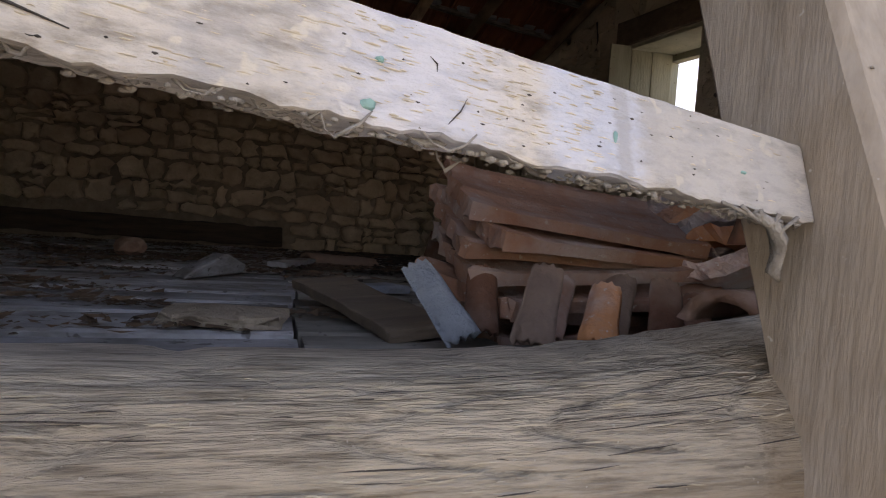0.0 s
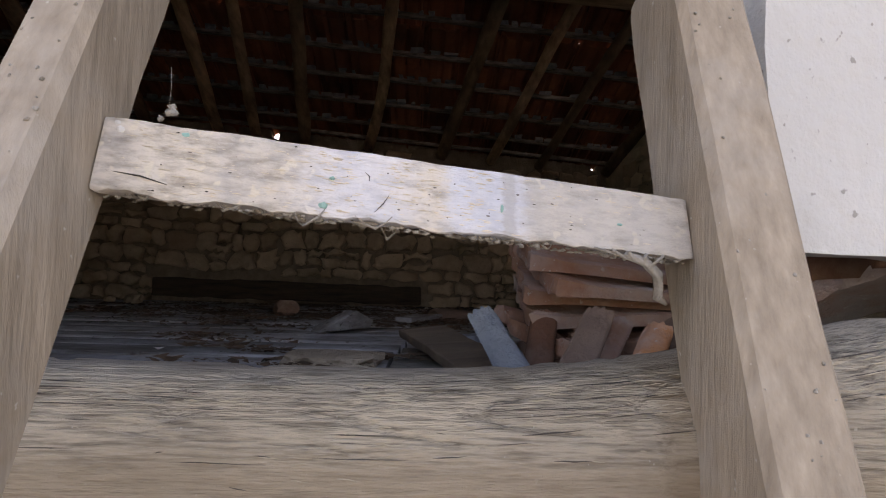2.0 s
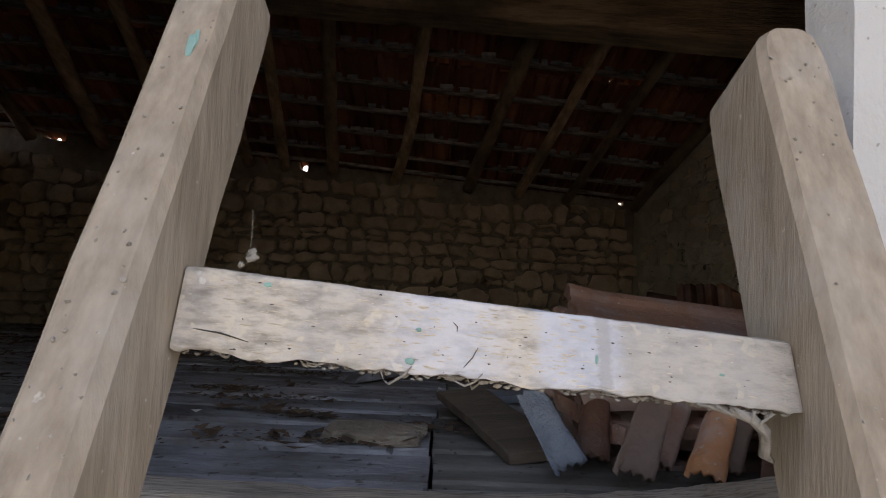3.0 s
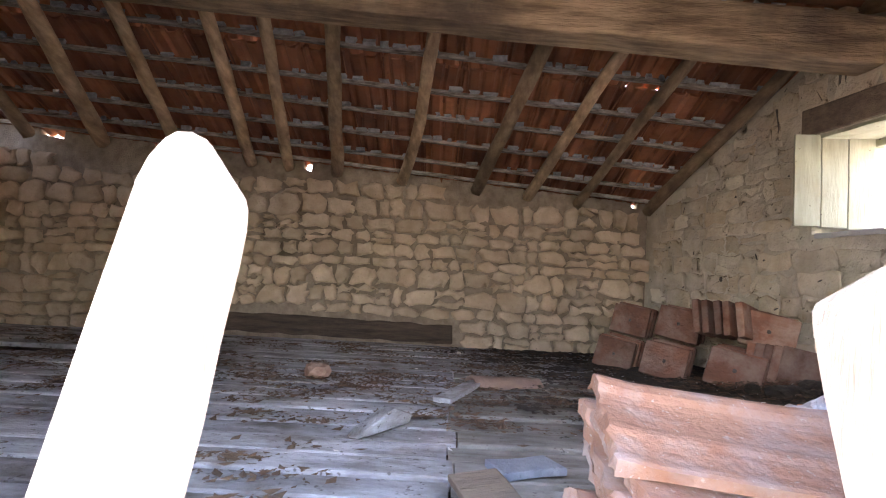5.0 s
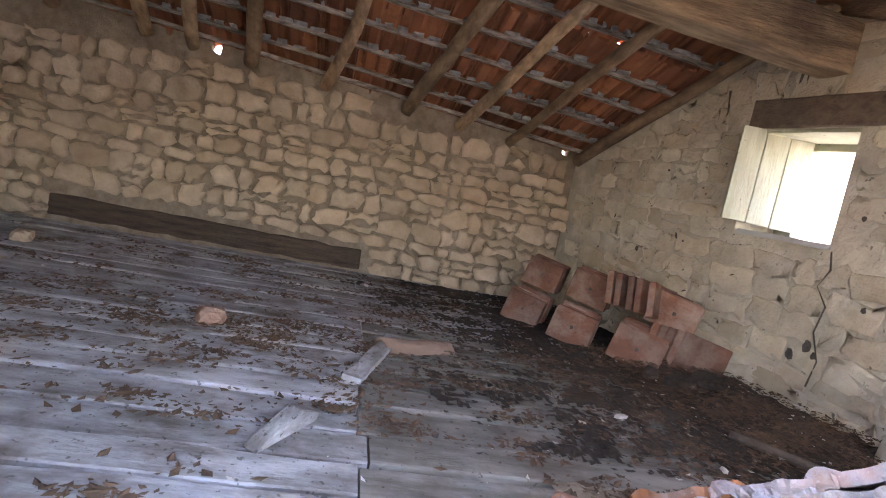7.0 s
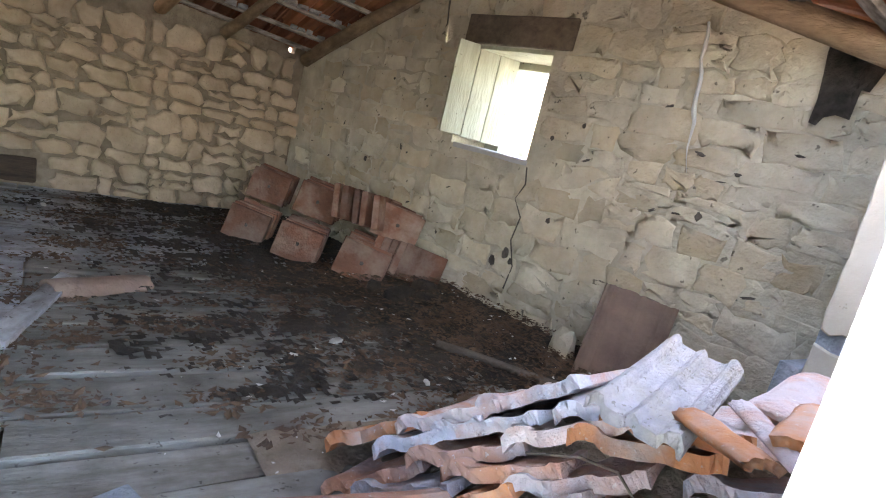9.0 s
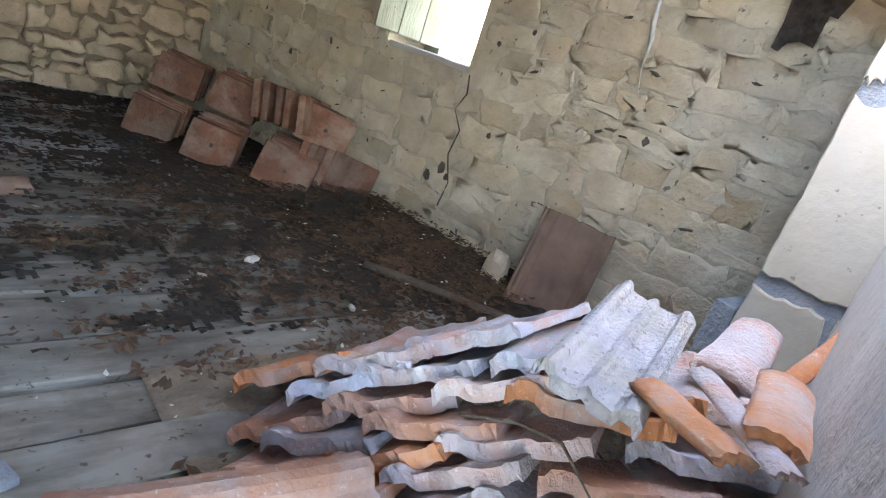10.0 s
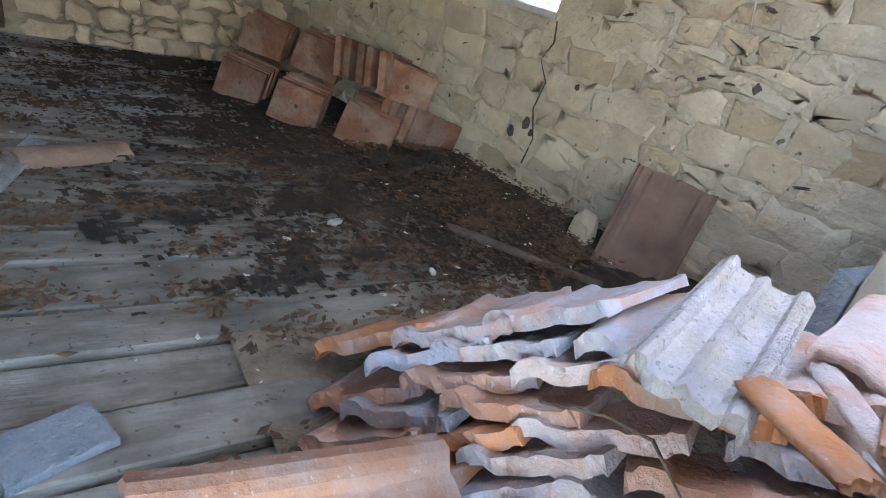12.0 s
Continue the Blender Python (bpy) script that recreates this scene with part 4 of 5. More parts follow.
# broken tile pieces leaning one on another behind the sill log
CE = [canal("tile_piece", r_, l_, 0.15, 0.012, a_) for r_, l_, a_ in ((0.036, 0.13, 85), (0.030, 0.12, 110), (0.042, 0.15, 75))]
rnd = random.Random(46)
for i, (x, y, lean, mt, lb) in enumerate(((0.475, 0.93, -22, M_CEMENT, "blue-grey tile piece leaning behind the sill log"), (0.520, 0.97, 14, M_RED, "broken red tile piece leaning behind the sill log"),
                                          (0.560, 0.90, 30, M_BROWNTILE, "stained brown tile piece leaning behind the sill log"), (0.600, 0.95, 36, M_PINK, "dusty orange tile piece leaning behind the sill log"),
                                          (0.645, 0.89, 34, M_ORANGE, "bright orange tile piece leaning behind the sill log"), (0.690, 0.94, 40, M_BROWNTILE, "stained brown tile piece leaning behind the sill log"),
                                          (0.735, 0.88, 30, M_RED, "broken red tile piece leaning behind the sill log"), (0.790, 0.90, 45, M_PINK, "dusty orange tile piece leaning behind the sill log"))):
    me = CE[i % 3].copy()
    me.materials[0] = mt
    ob = new("tile_piece", me)
    ax = Vector((math.sin(radians(lean)), 0.75, math.cos(radians(lean)) * 0.75)).normalized()
    wx = Vector((1, -0.35 + rnd.uniform(-0.3, 0.2), 0))
    wx = (wx - ax * wx.dot(ax)).normalized()
    nz_ = wx.cross(ax)
    at = Vector((x, y, fz(y) + 0.012)) + ax * 0.055
    ob.matrix_basis = Matrix(((wx.x, ax.x, nz_.x, at.x), (wx.y, ax.y, nz_.y, at.y), (wx.z, ax.z, nz_.z, at.z), (0, 0, 0, 1)))
    tagged(ob, lb, "tile piece", "broken tiles behind the sill")

# rubble core that carries the heap
bm = bmesh.new()
nx, ny_ = 30, 24
g = {}
for i in range(nx + 1):
    for j in range(ny_ + 1):
        x, y = 0.80 + 1.20 * i / nx, 0.90 + 0.95 * j / ny_
        off = Vector((x, y, 0)) - Vector((RIDGE.x, RIDGE.y, 0))
        u_, v_ = off.dot(UH), off.dot(VH)
        crest = min(RIDGE.z + 0.70 * u_, RIDGE.z + 0.02) - 0.085 + (0.76 * v_ if v_ < 0 else -0.50 * max(0, v_ - 0.15 - 0.5 * max(0, u_)))
        h = max(0.0, crest - fz(y)) * min(1, (ny_ - j) / 3)
        g[i, j] = bm.verts.new((x, y, fz(y) + 0.003 + h + 0.012 * noise.noise(Vector((x * 9, y * 9, 0))) + 0.008 * noise.noise(Vector((x * 31, y * 31, 2)))))
for i in range(nx):
    for j in range(ny_):
        bm.faces.new((g[i, j], g[i + 1, j], g[i + 1, j + 1], g[i, j + 1]))
tagged(part("rubble", bm, M_MORTAR, smooth=True), "crumbled mortar and dirt under the tile heap", "rubble", kind="stuff")

# ---- tile leaning on the wall, stack of terracotta blocks ----
ob = new("roof_tile", tile_mesh("roof_tile", 0.245, 0.42, M_BROWNTILE, 0.012, 0.02))
xa = Vector((0.165, -0.18, 0)).normalized()
ya = Vector((0.06, 0.05, 0.375)).normalized()
za = xa.cross(ya).normalized()
ya = za.cross(xa)
c = Vector((2.26, 1.90, 1.392))
ob.matrix_basis = Matrix(((xa.x, ya.x, za.x, c.x), (xa.y, ya.y, za.y, c.y), (xa.z, ya.z, za.z, c.z), (0, 0, 0, 1))) @ pose(-0.01, 0, 0, 0, 0, -6) @ Matrix.Diagonal((1.17, 1.0, 1, 1))
tagged(ob, "stained brown clay tile leaning against the gable wall", "roof tile")


def block_mesh(w, h, d):
    bm = bmesh.new()
    box(bm, -w / 2, w / 2, -d / 2, d / 2, -h / 2, h / 2, 0.008, cuts=2, rough=0.003)
    bmesh.ops.recalc_face_normals(bm, faces=bm.faces)
    me = bpy.data.meshes.new("slab")
    bm.to_mesh(me)
    bm.free()
    me.materials.append(M_RED)
    return me


SL = block_mesh(0.240, 0.190, 0.038)
HOLE = bmesh.new()
pole(HOLE, [(0, -0.0185, 0.0), (0, -0.0195, 0.0)], [0.011, 0.011], 8)
bmesh.ops.recalc_face_normals(HOLE, faces=HOLE.faces)
hole_me = bpy.data.meshes.new("peg_hole")
HOLE.to_mesh(hole_me)
HOLE.free()
hole_me.materials.append(M_SOOT_SHADE)
rnd = random.Random(4)


def slab_stack(x, y, z, yaw, count, tilt, roll, w=1.0):
    """Square clay slabs standing one behind another."""
    for i in range(count):
        st = new("clay_slab", SL)
        st.matrix_basis = pose(x, y, z, 0, 0, yaw) @ pose(rnd.uniform(-.008, .008), 0.046 * i, 0.096 + rnd.uniform(-.004, .006), tilt, roll + rnd.uniform(-2, 2), rnd.uniform(-2, 2)) @ Matrix.Diagonal((w, 1, 1, 1))
        tagged(st, "square red-brown clay slab standing in a stacked row", "clay slab", "stacked clay slabs by the wall")
        if i == 0:
            part("peg_hole", hole_me, None, st)


slab_stack(1.33, 3.88, fz(3.9), -32, 5, -12, 10)
slab_stack(1.50, 3.50, fz(3.5), -30, 6, -14, 9)
slab_stack(1.75, 3.20, fz(3.2), -34, 7, -16, 10, 1.12)
slab_stack(1.50, 4.12, fz(4.0) + 0.200, -32, 5, -12, 10)
slab_stack(1.67, 3.74, fz(3.7) + 0.200, -32, 6, -12, 10, 1.05)
slab_stack(1.98, 3.33, fz(3.3) + 0.20, -34, 5, -14, 10, 1.12)
for i in range(5):
    st = new("clay_slab", SL)
    st.matrix_basis = pose(1.76 + 0.035 * i, 3.60 - 0.055 * i, fz(3.5) + 0.345, -10, 10, 38 + rnd.uniform(-6, 6))
    tagged(st, "red-brown clay slab wedged on edge in the stack", "clay slab", "stacked clay slabs by the wall")
for i in range(5):
    st = new("clay_slab", SL)
    st.matrix_basis = pose(1.93 + 0.03 * i, 3.22 - 0.03 * i, fz(3.2) + 0.13, -12, 10, -30 + rnd.uniform(-4, 4))
    tagged(st, "red-brown clay slab wedged on edge in the stack", "clay slab", "stacked clay slabs by the wall")

# ---- loose things on the floor ----


def lump(name, x, y, sx, sy, sz, yaw, material, label, category, seed=0, tilt=0, lift=0.0):
    bm = bmesh.new()
    bmesh.ops.create_icosphere(bm, subdivisions=2, radius=1)
    for v in bm.verts:
        p = v.co
        k = max(abs(p.x), abs(p.y), abs(p.z))
        v.co = p / k * (0.75 + 0.25 * k) * (1 + 0.22 * noise.noise(p * 1.6 + Vector((seed, 0, 0))))
        v.co = Vector((v.co.x * sx, v.co.y * sy, v.co.z * sz))
    ob = part(name, bm, material)
    ob.matrix_basis = pose(x, y, fz(y) + sz * 0.8 + lift + 0.004, tilt, 0, yaw)
    return tagged(ob, label, category)


bm = bmesh.new()
box(bm, -0.33, 0.33, -0.035, 0.035, 0, 0.02, 0.004, cuts=8, rough=0.006)
ob = part("plank", bm, M_PLANK)
ob.matrix_basis = pose(0.36, 2.70, fz(2.7) + 0.008, 0, 1.5, 73)
tagged(ob, "short grey plank lying on the loft floor", "plank")
me = C1.copy()
me.materials[0] = M_BROWNTILE
ob = new("half_round_tile", me)
ob.matrix_basis = pose(0.55, 2.92, fz(2.9) - 0.02, 0, 0, -64)
tagged(ob, "red half-round tile lying on the loft floor", "roof tile")
bm = bmesh.new()
prism(bm, [(-0.17, 0, 0), (0.15, 0, 0), (0.17, 0, 0.035), (0.05, 0, 0.085), (-0.12, 0, 0.03)], (0.01, 0.075, 0.0))
bmesh.ops.bevel(bm, geom=list(bm.edges), offset=0.006, segments=1, affect='EDGES')
ob = part("wood_wedge", bm, M_PLANK)
ob.matrix_basis = pose(0.11, 1.93, fz(1.93) + 0.006, 0, 0, 60) @ Matrix.Diagonal((0.8, 0.7, 0.7, 1))
tagged(ob, "dusty grey wooden wedge on the floorboards", "wedge")
lump("brick_piece", -0.31, 2.86, 0.055, 0.045, 0.04, 20, M_RED, "broken red brick piece on the floorboards", "brick", 2)
lump("stone", -1.55, 3.92, 0.05, 0.04, 0.035, 10, M_STONE, "small pale stone on the floor by the back wall", "stone", 5)
lump("stone", -1.80, 4.10, 0.035, 0.03, 0.022, 40, M_STONE, "small pale stone on the floor by the back wall", "stone", 9)
lump("stone", 1.06, 0.66, 0.05, 0.045, 0.05, 0, M_MORTAR, "grey rubble stone on the sill log", "stone", 11, lift=0.09)
lump("stone", 2.18, 2.13, 0.04, 0.05, 0.09, 10, M_STONE_R, "pale stone at the foot of the gable wall", "stone", 13)
for i, (x, y, a, b, c, yw) in enumerate(((1.80, 2.86, 0.10, 0.05, 0.045, 30), (1.93, 2.80, 0.07, 0.05, 0.04, -20), (1.72, 2.98, 0.08, 0.035, 0.03, 60), (1.98, 2.93, 0.06, 0.06, 0.06, 10))):
    lump("clod", x, y, a, b, c * 0.7, yw, M_DIRT, "dark crumbling clod in the leaf dirt", "clod", 20 + i, lift=0.02)
bm = bmesh.new()
box(bm, -0.23, 0.23, -0.05, 0.05, 0, 0.018, 0.004, cuts=6, rough=0.006)
ob = part("board", bm, M_DARKWOOD)
ob.matrix_basis = pose(0.395, 1.22, fz(1.2) + 0.02, 6, 2, -76)
tagged(ob, "short split grey board lying among fallen tiles", "board")
lump("stone_flake", 0.19, 1.12, 0.085, 0.06, 0.012, -10, M_MORTAR, "flat grey stone flake on the dark floor", "stone", 17)
bm = bmesh.new()
box(bm, -0.08, 0.08, -0.055, 0.055, 0, 0.02, 0.006, cuts=4, rough=0.008)
ob = part("stone_slab", bm, M_CEMENT)
ob.matrix_basis = pose(0.47, 1.60, fz(1.6) + 0.006, 0, 0, 20)
tagged(ob, "flat grey slate slab on the floorboards", "slab")
bm = bmesh.new()
P = [(1.66 + 0.36 * t / 8, 2.30 - 0.46 * t / 8, fz(2) + 0.03 + 0.006 * noise.noise(Vector((t, 0, 0)))) for t in range(9)]
pole(bm, P, [0.016] * 9, 7, 0.4, 2)
tagged(part("branch", bm, M_BARK, smooth=True), "dry brown branch on the floor near the leaning tile", "branch")
bm = bmesh.new()
pole(bm, [(1.03, 1.18, 1.56), (1.06, 1.10, 1.60), (1.075, 1.04, 1.612), (1.065, 0.97, 1.585)], [0.0022, 0.0025, 0.0025, 0.0015], 6, 0.3, 4)
tagged(part("twig", bm, M_BARK, smooth=True), "thin dry twig lying on the tile heap", "twig")
# string and rag on the gable wall
bm = bmesh.new()
P = [rw((YB - 2.04) / 0.9827 + 0.09 * t / 12 + 0.006 * math.sin(t * 1.7), 2.66 - 0.56 * t / 12, -0.012 - 0.004 * (t % 2)) for t in range(13)]
pole(bm, P, [0.006, 0.007, 0.008, 0.007, 0.008, 0.009, 0.008, 0.010, 0.009, 0.004, 0.0025, 0.002, 0.001], 6, 0.5, 1)
tagged(part("string", bm, M_PLASTER, smooth=True), "ragged white string hanging on the gable wall", "string")
bm = bmesh.new()
rnd = random.Random(9)
s0 = (YB - 1.62) / 0.9827
n = 9
top, bot = [], []
for i in range(n):
    u = s0 + 0.18 * i / (n - 1)
    top.append(bm.verts.new(rw(u, 2.66, -0.02 - 0.015 * (i % 2))))
    bot.append([bm.verts.new(rw(u + 0.02 * j / 4 * rnd.uniform(-1, 1) + 0.03 * (0.5 - i / n) * j / 4, 2.66 - (0.36 - 0.20 * i / n + rnd.uniform(-.05, .04)) * j / 4, -0.025 - 0.02 * rnd.random())) for j in (1, 2, 3, 4)])
for i in range(n - 1):
    a = [top[i]] + bot[i]
    b = [top[i + 1]] + bot[i + 1]
    for j in range(4):
        bm.faces.new((a[j], b[j], b[j + 1], a[j + 1]))
bmesh.ops.solidify(bm, geom=list(bm.faces), thickness=0.008)
tagged(part("rag", bm, M_SOOT_SHADE), "black sooty rag hanging high on the gable wall", "rag")

for s_, z_, h_ in ((1.78, 2.95, 0.24), (1.70, 2.90, 0.12), (1.86, 2.92, 0.16)):
    bm = bmesh.new()
    top, low = [], []
    for i in range(7):
        u = s_ + 0.07 * i / 6
        top.append(bm.verts.new(rw(u, z_, -0.012)))
        low.append(bm.verts.new(rw(u + rnd.uniform(-.01, .01), z_ - h_ * rnd.uniform(0.5, 1.0), -0.014 - 0.008 * rnd.random())))
    for i in range(6):
        bm.faces.new((top[i], top[i + 1], low[i + 1], low[i]))
    bmesh.ops.solidify(bm, geom=list(bm.faces), thickness=0.005)
    tagged(part("cobweb", bm, M_SOOT_SHADE), "sooty black cobweb hanging on the gable wall", "cobweb")
for pts_, r_ in ((((2.15, 1.96), (2.17, 1.88), (2.13, 1.80), (2.19, 1.72), (2.17, 1.60), (2.22, 1.48), (2.20, 1.36)), 0.0045), (((1.35, 2.72), (1.37, 2.60), (1.34, 2.52)), 0.009)):
    bm = bmesh.new()
    pole(bm, [rw(s_, z_, -0.004) for s_, z_ in pts_], [r_ * (0.5 + 0.7 * rnd.random()) for _ in pts_], 6, 0.8, r_ * 900)
    for v in bm.verts:
        o = (v.co - rw(0, v.co.z)).dot(RN)
        v.co -= RN * (o + 0.006) * 0.55
    structure(part("wall_crack", bm, M_SOOT_SHADE), "dark crack in the gable wall mortar", "crack")
# no real hollows: near-black lumps paint their shade onto the wall
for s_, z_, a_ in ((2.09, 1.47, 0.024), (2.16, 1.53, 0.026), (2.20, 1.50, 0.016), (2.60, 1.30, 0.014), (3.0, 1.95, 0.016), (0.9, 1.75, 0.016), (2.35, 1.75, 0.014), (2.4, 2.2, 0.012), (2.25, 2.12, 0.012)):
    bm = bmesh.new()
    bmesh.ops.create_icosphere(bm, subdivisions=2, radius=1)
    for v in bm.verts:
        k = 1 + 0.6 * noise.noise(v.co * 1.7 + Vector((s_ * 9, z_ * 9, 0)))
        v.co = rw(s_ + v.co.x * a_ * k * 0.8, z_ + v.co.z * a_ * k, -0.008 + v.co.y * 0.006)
    structure(part("wall_pit", bm, M_SOOT_SHADE), "dark patch painting the shade of a hollow in the gable wall", "hollow")
# smaller scattered patches of the same painted hollow shade
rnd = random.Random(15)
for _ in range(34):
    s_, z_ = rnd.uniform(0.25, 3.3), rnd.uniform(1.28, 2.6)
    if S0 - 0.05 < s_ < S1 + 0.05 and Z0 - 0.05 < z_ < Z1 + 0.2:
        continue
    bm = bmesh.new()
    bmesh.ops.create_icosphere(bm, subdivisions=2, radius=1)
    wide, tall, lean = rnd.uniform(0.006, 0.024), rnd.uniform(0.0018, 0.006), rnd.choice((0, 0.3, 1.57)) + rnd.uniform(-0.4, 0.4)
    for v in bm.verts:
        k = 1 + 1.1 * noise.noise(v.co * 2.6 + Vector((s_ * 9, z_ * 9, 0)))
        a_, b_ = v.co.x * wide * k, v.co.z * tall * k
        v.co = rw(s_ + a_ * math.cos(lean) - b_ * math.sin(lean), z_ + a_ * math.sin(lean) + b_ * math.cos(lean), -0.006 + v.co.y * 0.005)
    structure(part("wall_pit", bm, M_SOOT_SHADE), "dark patch painting the shade of a hollow in the gable wall", "hollow")
# ---- litter on the floor ----
rnd = random.Random(77)


def right_x(y):
    return RC.x + RD.x * (YB - y) / 0.9827


bm_v, bm_f = [], []


def litter(x, y, size):
    if x < -1.36 and 3.27 < y < 3.62:
        return                              # the gap left by the missing board
    z = fz(y) + 0.004 + rnd.uniform(0, 0.008) + max(0, 0.09 - 0.13 * (right_x(y) - x)) * (1.9 < y < 3.4)
    a = rnd.uniform(0, 6.28)
    ca, sa = math.cos(a), math.sin(a)
    up = size * rnd.uniform(0.1, 0.5)
    pts = [(-1, 0, up * rnd.random()), (0, -0.5, 0), (1, 0, up), (0, 0.5, up * 0.4)]
    o = len(bm_v)
    for px, py, pz in pts:
        bm_v.append((x + size * (px * ca - py * sa), y + size * (px * sa + py * ca), z + pz))
    bm_v.append((x, y, z + up * 0.8))
    for f in ((0, 1, 4), (1, 2, 4), (2, 3, 4), (3, 0, 4)):
        bm_f.append(tuple(o + k for k in f))


for _ in range(820):
    y = rnd.uniform(1.0, 4.55)
    x = rnd.uniform(-2.7, right_x(y))
    near = max(0.0, 1 - (right_x(y) - x) / 1.5) * (y > 1.85)
    band = math.exp(-((y - 2.75 + 0.12 * x) / 0.5) ** 2)
    if rnd.random() > 0.28 + 0.55 * band + 0.75 * near:
        continue
    spread = rnd.uniform(0.02, 0.085)
    for _ in range(rnd.randint(12, 90)):
        px, py = x + rnd.gauss(0, spread * 1.3), y + rnd.gauss(0, spread * 0.6)
        if px < right_x(py) - 0.02 and 0.9 < py < YB - 0.05:
            litter(px, py, rnd.choice((0.006, 0.008, 0.011, 0.015, 0.021)) * rnd.uniform(0.8, 1.2))
for _ in range(8000):
    y = rnd.uniform(1.9, 4.5)
    x = right_x(y) - 0.02 - abs(rnd.gauss(0, 0.55))
    litter(x, y, rnd.choice((0.004, 0.007, 0.010, 0.016)) * rnd.uniform(0.8, 1.2))
tagged(new("dry_leaves", mesh("dry_leaves", bm_v, bm_f, M_LEAF)), "dry brown leaves and litter scattered on the boards", "leaves", kind="stuff")
bm_v, bm_f = [], []
for _ in range(700):
    y = rnd.uniform(1.0, 4.4)
    x = right_x(y) - abs(rnd.gauss(0, 0.75)) if rnd.random() < 0.6 else rnd.uniform(-2.2, right_x(y))
    litter(x, y, rnd.choice((0.004, 0.005, 0.006, 0.012)))
tagged(new("chalk_crumbs", mesh("chalk_crumbs", bm_v, bm_f, M_PEBBLE_FLECK)), "pale crumbs and snail shells on the boards", "crumbs", kind="stuff")
# sun flecks on the boards, imitated by small whitish lumps
for x, y, s in ((1.27, 2.385, 0.028), (1.074, 2.283, 0.016), (1.457, 2.039, 0.017), (1.52, 2.55, 0.014), (1.72, 2.62, 0.014), (1.5, 2.30, 0.011), (0.36, 4.25, 0.02)):
    lump("shell", x, y, s, s * 0.55, s * 0.4, x * 300, M_PEBBLE_FLECK, "small pale lump painting a sun fleck on the floorboards", "shell", x * 7)

# dark litter bank along the gable wall
bm = bmesh.new()
NI, NJ = 60, 16
g = {}
for i in range(NI + 1):
    for j in range(NJ + 1):
        s = 1.25 + 2.15 * i / NI
        o = -(0.68 + 0.22 * noise.noise(Vector((s * 2.2, 0, 7)))) * j / NJ
        p = rw(s, 0, o + 0.01)
        e = min(1, i / 6, (NI - i) / 6) * (1 - j / NJ)
        h = 0.07 * e ** 1.3 + 0.03 * e * noise.noise(Vector((p.x * 14, p.y * 14, 0))) + 0.010 * noise.noise(Vector((p.x * 34, p.y * 34, 3)))
        g[i, j] = bm.verts.new((p.x, p.y, fz(p.y) + h - 0.003))
for i in range(NI):
    for j in range(NJ):
        bm.faces.new((g[i, j], g[i + 1, j], g[i + 1, j + 1], g[i, j + 1]))
tagged(part("dirt_bank", bm, M_DIRT, smooth=True), "dark bank of leaf dirt along the gable wall", "dirt", kind="stuff")

bm = bmesh.new()
g = {}
NI, NJ = 170, 120
for i in range(NI + 1):
    for j in range(NJ + 1):
        y = 1.95 + 2.75 * i / NI
        x = right_x(y) - 1.75 * j / NJ
        k = 0.7 * noise.noise(Vector((x * 2.6, y * 3.4, 2))) + 0.9 * noise.noise(Vector((x * 8, y * 11, 6))) + 0.9 * noise.noise(Vector((x * 26, y * 34, 1))) + 0.6 * noise.noise(Vector((x * 60, y * 70, 9)))
        g[i, j] = (x, y, k + 1.0 - 1.35 * j / NJ - 0.9 * max(0, 2.2 - y))
vv = {}
for i in range(NI):
    for j in range(NJ):
        if g[i, j][2] > 0.05:
            q = []
            for c in ((i, j), (i + 1, j), (i + 1, j + 1), (i, j + 1)):
                if c not in vv:
                    x, y, k = g[c]
                    vv[c] = bm.verts.new((x, y, fz(y) + 0.007 + 0.012 * max(0, min(1, k)) + 0.005 * noise.noise(Vector((x * 40, y * 40, 0)))))
                q.append(vv[c])
            bm.faces.new(q)
tagged(part("leaf_mould", bm, M_DIRT, smooth=True), "thin dark leaf mould spread over the floorboards", "dirt", kind="stuff")

# ---- outside: shrubs beyond the window ----


def shrub(x, y, h, seed):
    top = new("tree")
    top.matrix_basis = pose(x, y, 0)
    tagged(top, "sunlit green tree outside beyond the window", "tree")
    bm = bmesh.new()
    pole(bm, [(0, 0, 0), (0.05, 0.02, h * 0.35), (0.0, 0.1, h * 0.7)], [0.12, 0.09, 0.03], 8, 0.3, seed)
    rr = random.Random(seed)
    for _ in range(6):
        a = rr.uniform(0, 6.28)
        pole(bm, [(0.03, 0.02, h * rr.uniform(0.25, 0.5)), (math.cos(a) * h * 0.25, math.sin(a) * h * 0.25, h * rr.uniform(0.6, 0.85))], [0.05, 0.015], 6)
    part("trunk", bm, M_BARK, top, smooth=True)
    v, f = [], []
    for _ in range(260):
        a, e, q = rr.uniform(0, 6.28), rr.uniform(-0.5, 1.3), rr.uniform(0.4, 1) ** 0.5
        cx, cy, cz = math.cos(a) * math.cos(e) * h * 0.42 * q, math.sin(a) * math.cos(e) * h * 0.42 * q, h * 0.62 + math.sin(e) * h * 0.36 * q
        for _ in range(14):
            p = Vector((cx, cy, cz)) + Vector((rr.gauss(0, 1), rr.gauss(0, 1), rr.gauss(0, 1))) * h * 0.045
            u = Vector((rr.gauss(0, 1), rr.gauss(0, 1), rr.gauss(0, 1))).normalized() * 0.05
            w = u.orthogonal() * 0.6
            o = len(v)
            v += [p - u, p + w, p + u, p - w]
            f.append((o, o + 1, o + 2, o + 3))
    part("crown", mesh("crown", v, f, M_FOLIAGE), None, top)


shrub(5.6, 5.2, 2.3, 1)
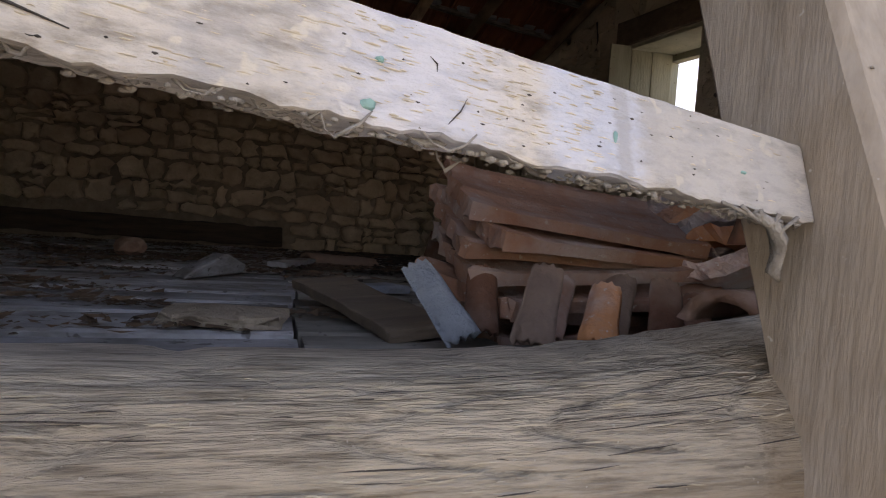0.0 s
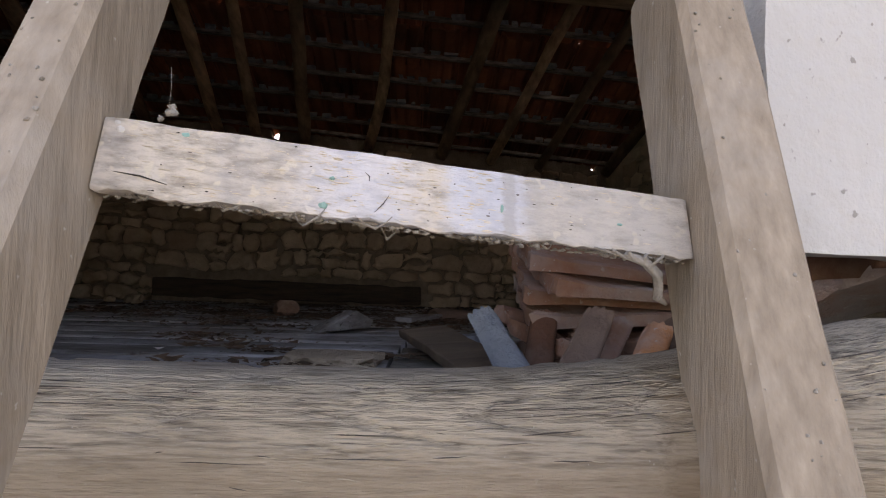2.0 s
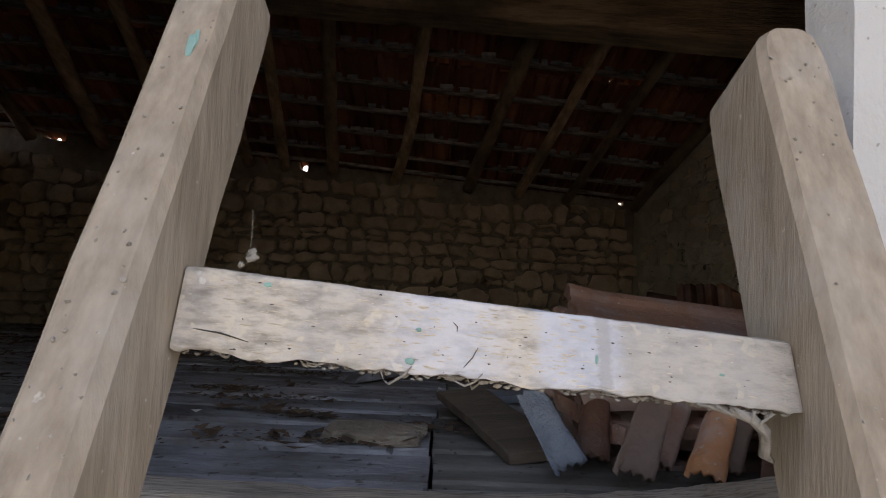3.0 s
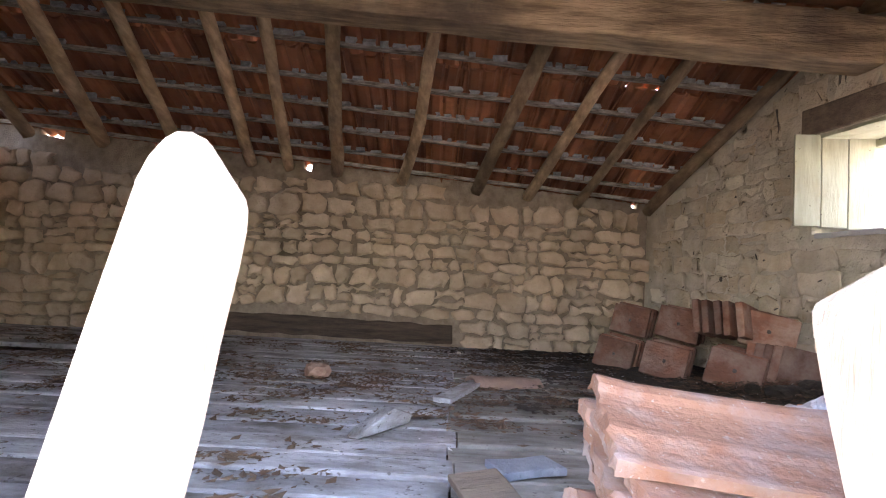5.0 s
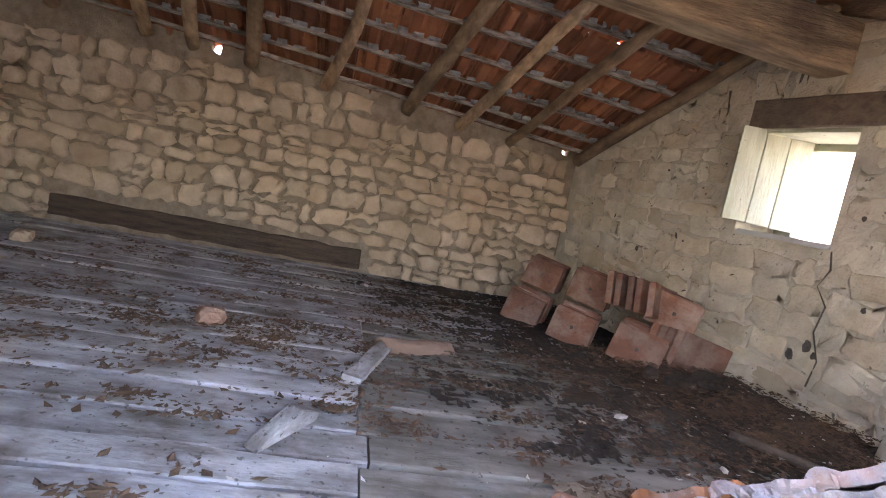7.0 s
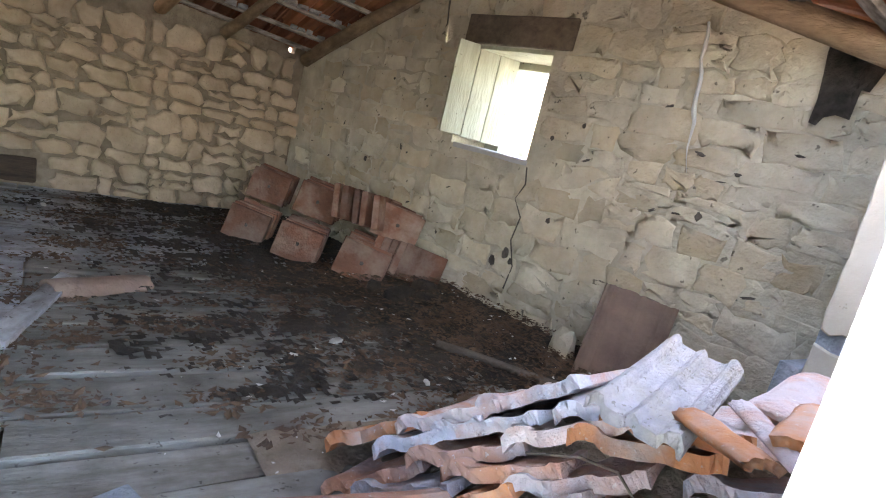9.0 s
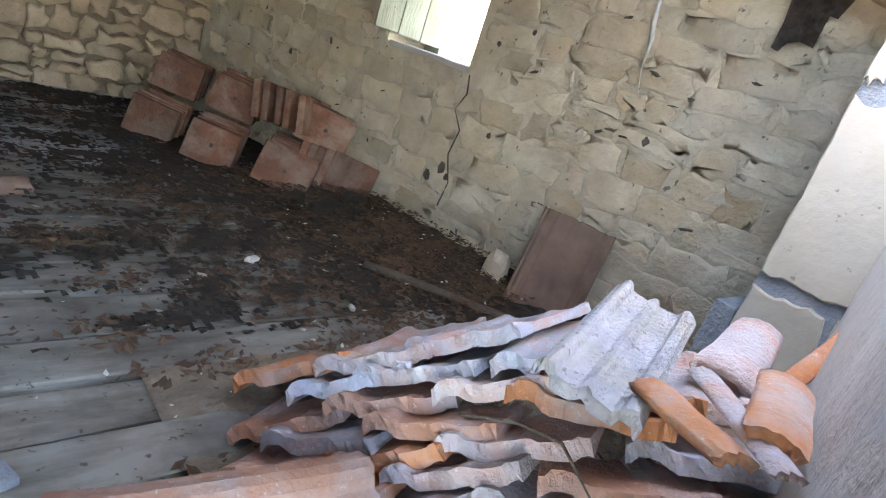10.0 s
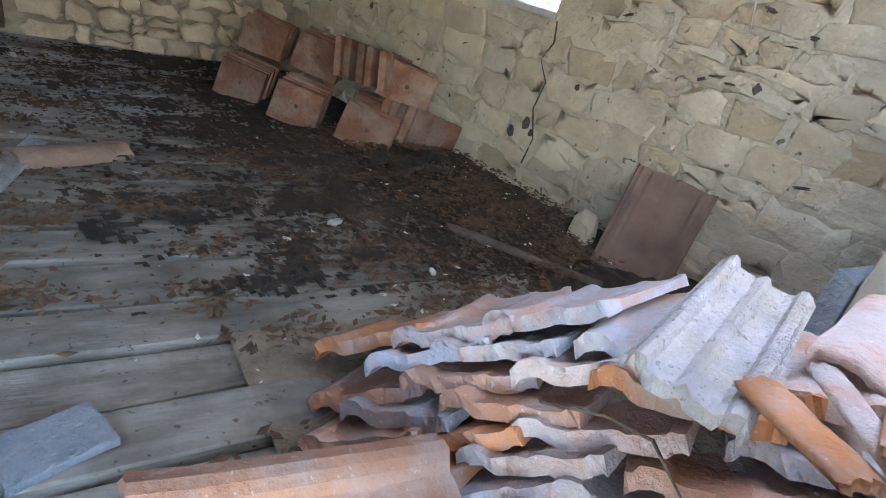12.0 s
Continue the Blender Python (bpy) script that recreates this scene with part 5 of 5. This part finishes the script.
shrub(6.3, 3.4, 2.6, 2)
shrub(4.9, 7.0, 2.2, 3)

# ---- floor planks ----
rnd = random.Random(31)
JOINTS = (0.70, 0.88, 1.05, 1.22, 1.37, 1.52, 1.678, 1.842, 2.012, 2.217, 2.40, 2.57, 2.74, 2.93, 3.11, 3.29, 3.60)
y = JOINTS[0]
row = 0
while y < YB - 0.02:
    w = (JOINTS[row + 1] if row + 1 < len(JOINTS) else min(y + rnd.uniform(0.16, 0.22), YB + 0.02)) - y
    gone = row == 15
    cuts = [XL, -1.39 if gone else rnd.uniform(-2.6, -1.4), (0.30 + 0.02 * rnd.uniform(-1, 1)) if y < 3.2 else rnd.uniform(-0.4, 0.5), right_x(y) + 0.05]
    for q, (x0, x1) in enumerate(zip(cuts, cuts[1:])):
        if q == 0 and gone:
            continue                        # a board is missing here
        vs, fs = [], []
        n = max(3, int((x1 - x0) / 0.12))
        lift = rnd.uniform(-0.004, 0.004)
        for i in range(n + 1):
            x = x0 + 0.003 + (x1 - x0 - 0.006) * i / n
            a = y + 0.010 + 0.010 * noise.noise(Vector((x * 3, y * 9, 1))) + (0.02 * max(0, noise.noise(Vector((x * 7, y, 4))) - 0.35))
            b = y + w - 0.008 + 0.010 * noise.noise(Vector((x * 3, (y + w) * 9, 2)))
            hz = lift + 0.005 * noise.noise(Vector((x * 1.3, y * 5, 0)))
            deep = -0.03
            for py, dz in ((a, deep), (a, -0.004), (a + 0.006, 0), (b - 0.006, 0), (b, -0.004), (b, deep)):
                vs.append((x, py, fz(py) + dz + hz))
        for i in range(n):
            for k in range(6):
                o = i * 6
                fs.append((o + k, o + (k + 1) % 6, o + 6 + (k + 1) % 6, o + 6 + k))
        fs += [tuple(range(6)), tuple(range(n * 6 + 5, n * 6 - 1, -1))]
        # boards right of x = 0.30 are darker and browner up to y = 3.2
        ob = new("plank", mesh("plank", vs, fs, M_PLANK_DARK if q == 2 and y < 3.2 else M_PLANK))
        ob.parent = floor
    y += w
    row += 1


bm = bmesh.new()
pole(bm, [(0.516, 2.06, fz(2.06) - 0.010), (0.516, 2.06, fz(2.06) + 0.0045)], [0.011, 0.012], 10, 0.3)
structure(part("knot_hole", bm, M_SOOT_SHADE), "dark knot hole in a floorboard", "knot")


# ---- wall stones ----
def stones(parent, place, u0, u1, z0, ztop, material, hmin, hmax, wmin, wmax, proud, gap, skip, seed, most, wander=0.06, coarse=0.006, corner=0.68):
    """Courses of irregular rubble set proud of the mortar. place(u, z, out) gives the spot."""
    rr = random.Random(seed)
    z, made = z0, 0
    course = 0
    while z < z0 + 3 and made < most:
        h = rr.uniform(hmin, hmax)
        u = u0 - rr.uniform(0, wmax)
        while u < u1 and made < most:
            w = rr.uniform(wmin, wmax)
            split = rr.random() < 0.18 and h > hmin * 1.2
            for part_i in range(2 if split else 1):
                za = z + (h * 0.52 if part_i else 0)
                zb = z + (h * 0.48 if split and not part_i else h)
                ua, ub = u + gap / 2, u + w - gap / 2
                wob = lambda uu, zz: wander * noise.noise(Vector((uu * 1.1, zz * 0.8, seed)))
                j = min(w, h) * 0.17
                cx, cz = (ua + ub) / 2, (za + zb) / 2
                ring = []
                for fx, fy in ((-corner, -0.96), (0, -1.02), (corner, -0.96), (0.96, -corner), (1, 0), (0.96, corner), (corner, 0.96), (0, 1.02), (-corner, 0.96), (-0.96, corner), (-1, 0), (-0.96, -corner)):
                    uu = cx + fx * (ub - ua) / 2 + rr.uniform(-j, j)
                    zz = cz + fy * (zb - za - gap) / 2 + rr.uniform(-j, j)
                    ring.append((uu, zz + wob(uu, zz)))
                if skip(cx, cz + wob(cx, cz)) or cz + h * 0.4 > ztop(cx) or cx < u0 or cx > u1:
                    continue
                d = proud * rr.uniform(0.55, 1.15)
                vs, fs = [], []
                n = len(ring)
                for out, k in ((0.02, 1.0), (-d * 0.55, 0.985), (-d * 0.92, 0.88), (-d, 0.62)):
                    for uu, zz in ring:
                        rough_ = coarse * noise.noise(Vector((uu * 17, zz * 17, seed)))
                        vs.append(place(cx + (uu - cx) * k, cz + wob(cx, cz) + (zz - cz - wob(cx, cz)) * k, out + rough_))
                for l in range(3):
                    for i in range(n):
                        fs.append((l * n + i, l * n + (i + 1) % n, (l + 1) * n + (i + 1) % n, (l + 1) * n + i))
                fs.append(tuple(range(3 * n, 4 * n)))
                ob = new("stone", mesh("stone", vs, fs, material, True))
                ob.parent = parent
                made += 1
            u += w
        z += h
        course += 1
    return made


def place_back(u, z, out):
    return (u, YB + 0.045 + out, z)


def in_recess(u, z):
    top = 1.385 - 0.036 * (u + 1.85)
    return -1.88 < u < 0.33 and z < top + 0.03


stones(wall_back, place_back, -3.45, 1.83, fz(YB) - 0.02, lambda u: rz(u, YB) + 0.05, M_STONE, 0.075, 0.165, 0.085, 0.26, 0.056, 0.012, in_recess, 41, 330)
# dark plank strip whose colour paints the shade of the wall's low gap
bm = bmesh.new()
for v in box(bm, -1.86, 0.31, YB + 0.005, YB + 0.04, 0.0, 0.15, 0.012, cuts=18, rough=0.014):
    v.co.z += fz(YB) + 0.02 - 0.01 * v.co.x
structure(part("wall_plate", bm, M_ROTTEN_GAP), "plank-topped dark strip standing in for the shaded gap in the back wall", "beam")


def place_right(u, z, out):
    return rw(u, z, out)


def in_window(u, z):
    return S0 - 0.1 < u < S1 + 0.13 and Z0 - 0.06 < z < Z1 + 0.2


stones(wall_right, place_right, 0.12, 3.62, fz(3), rtop, M_STONE_R, 0.075, 0.165, 0.09, 0.31, 0.006, 0.010, in_window, 52, 300, 0.03, 0.010, 0.86)
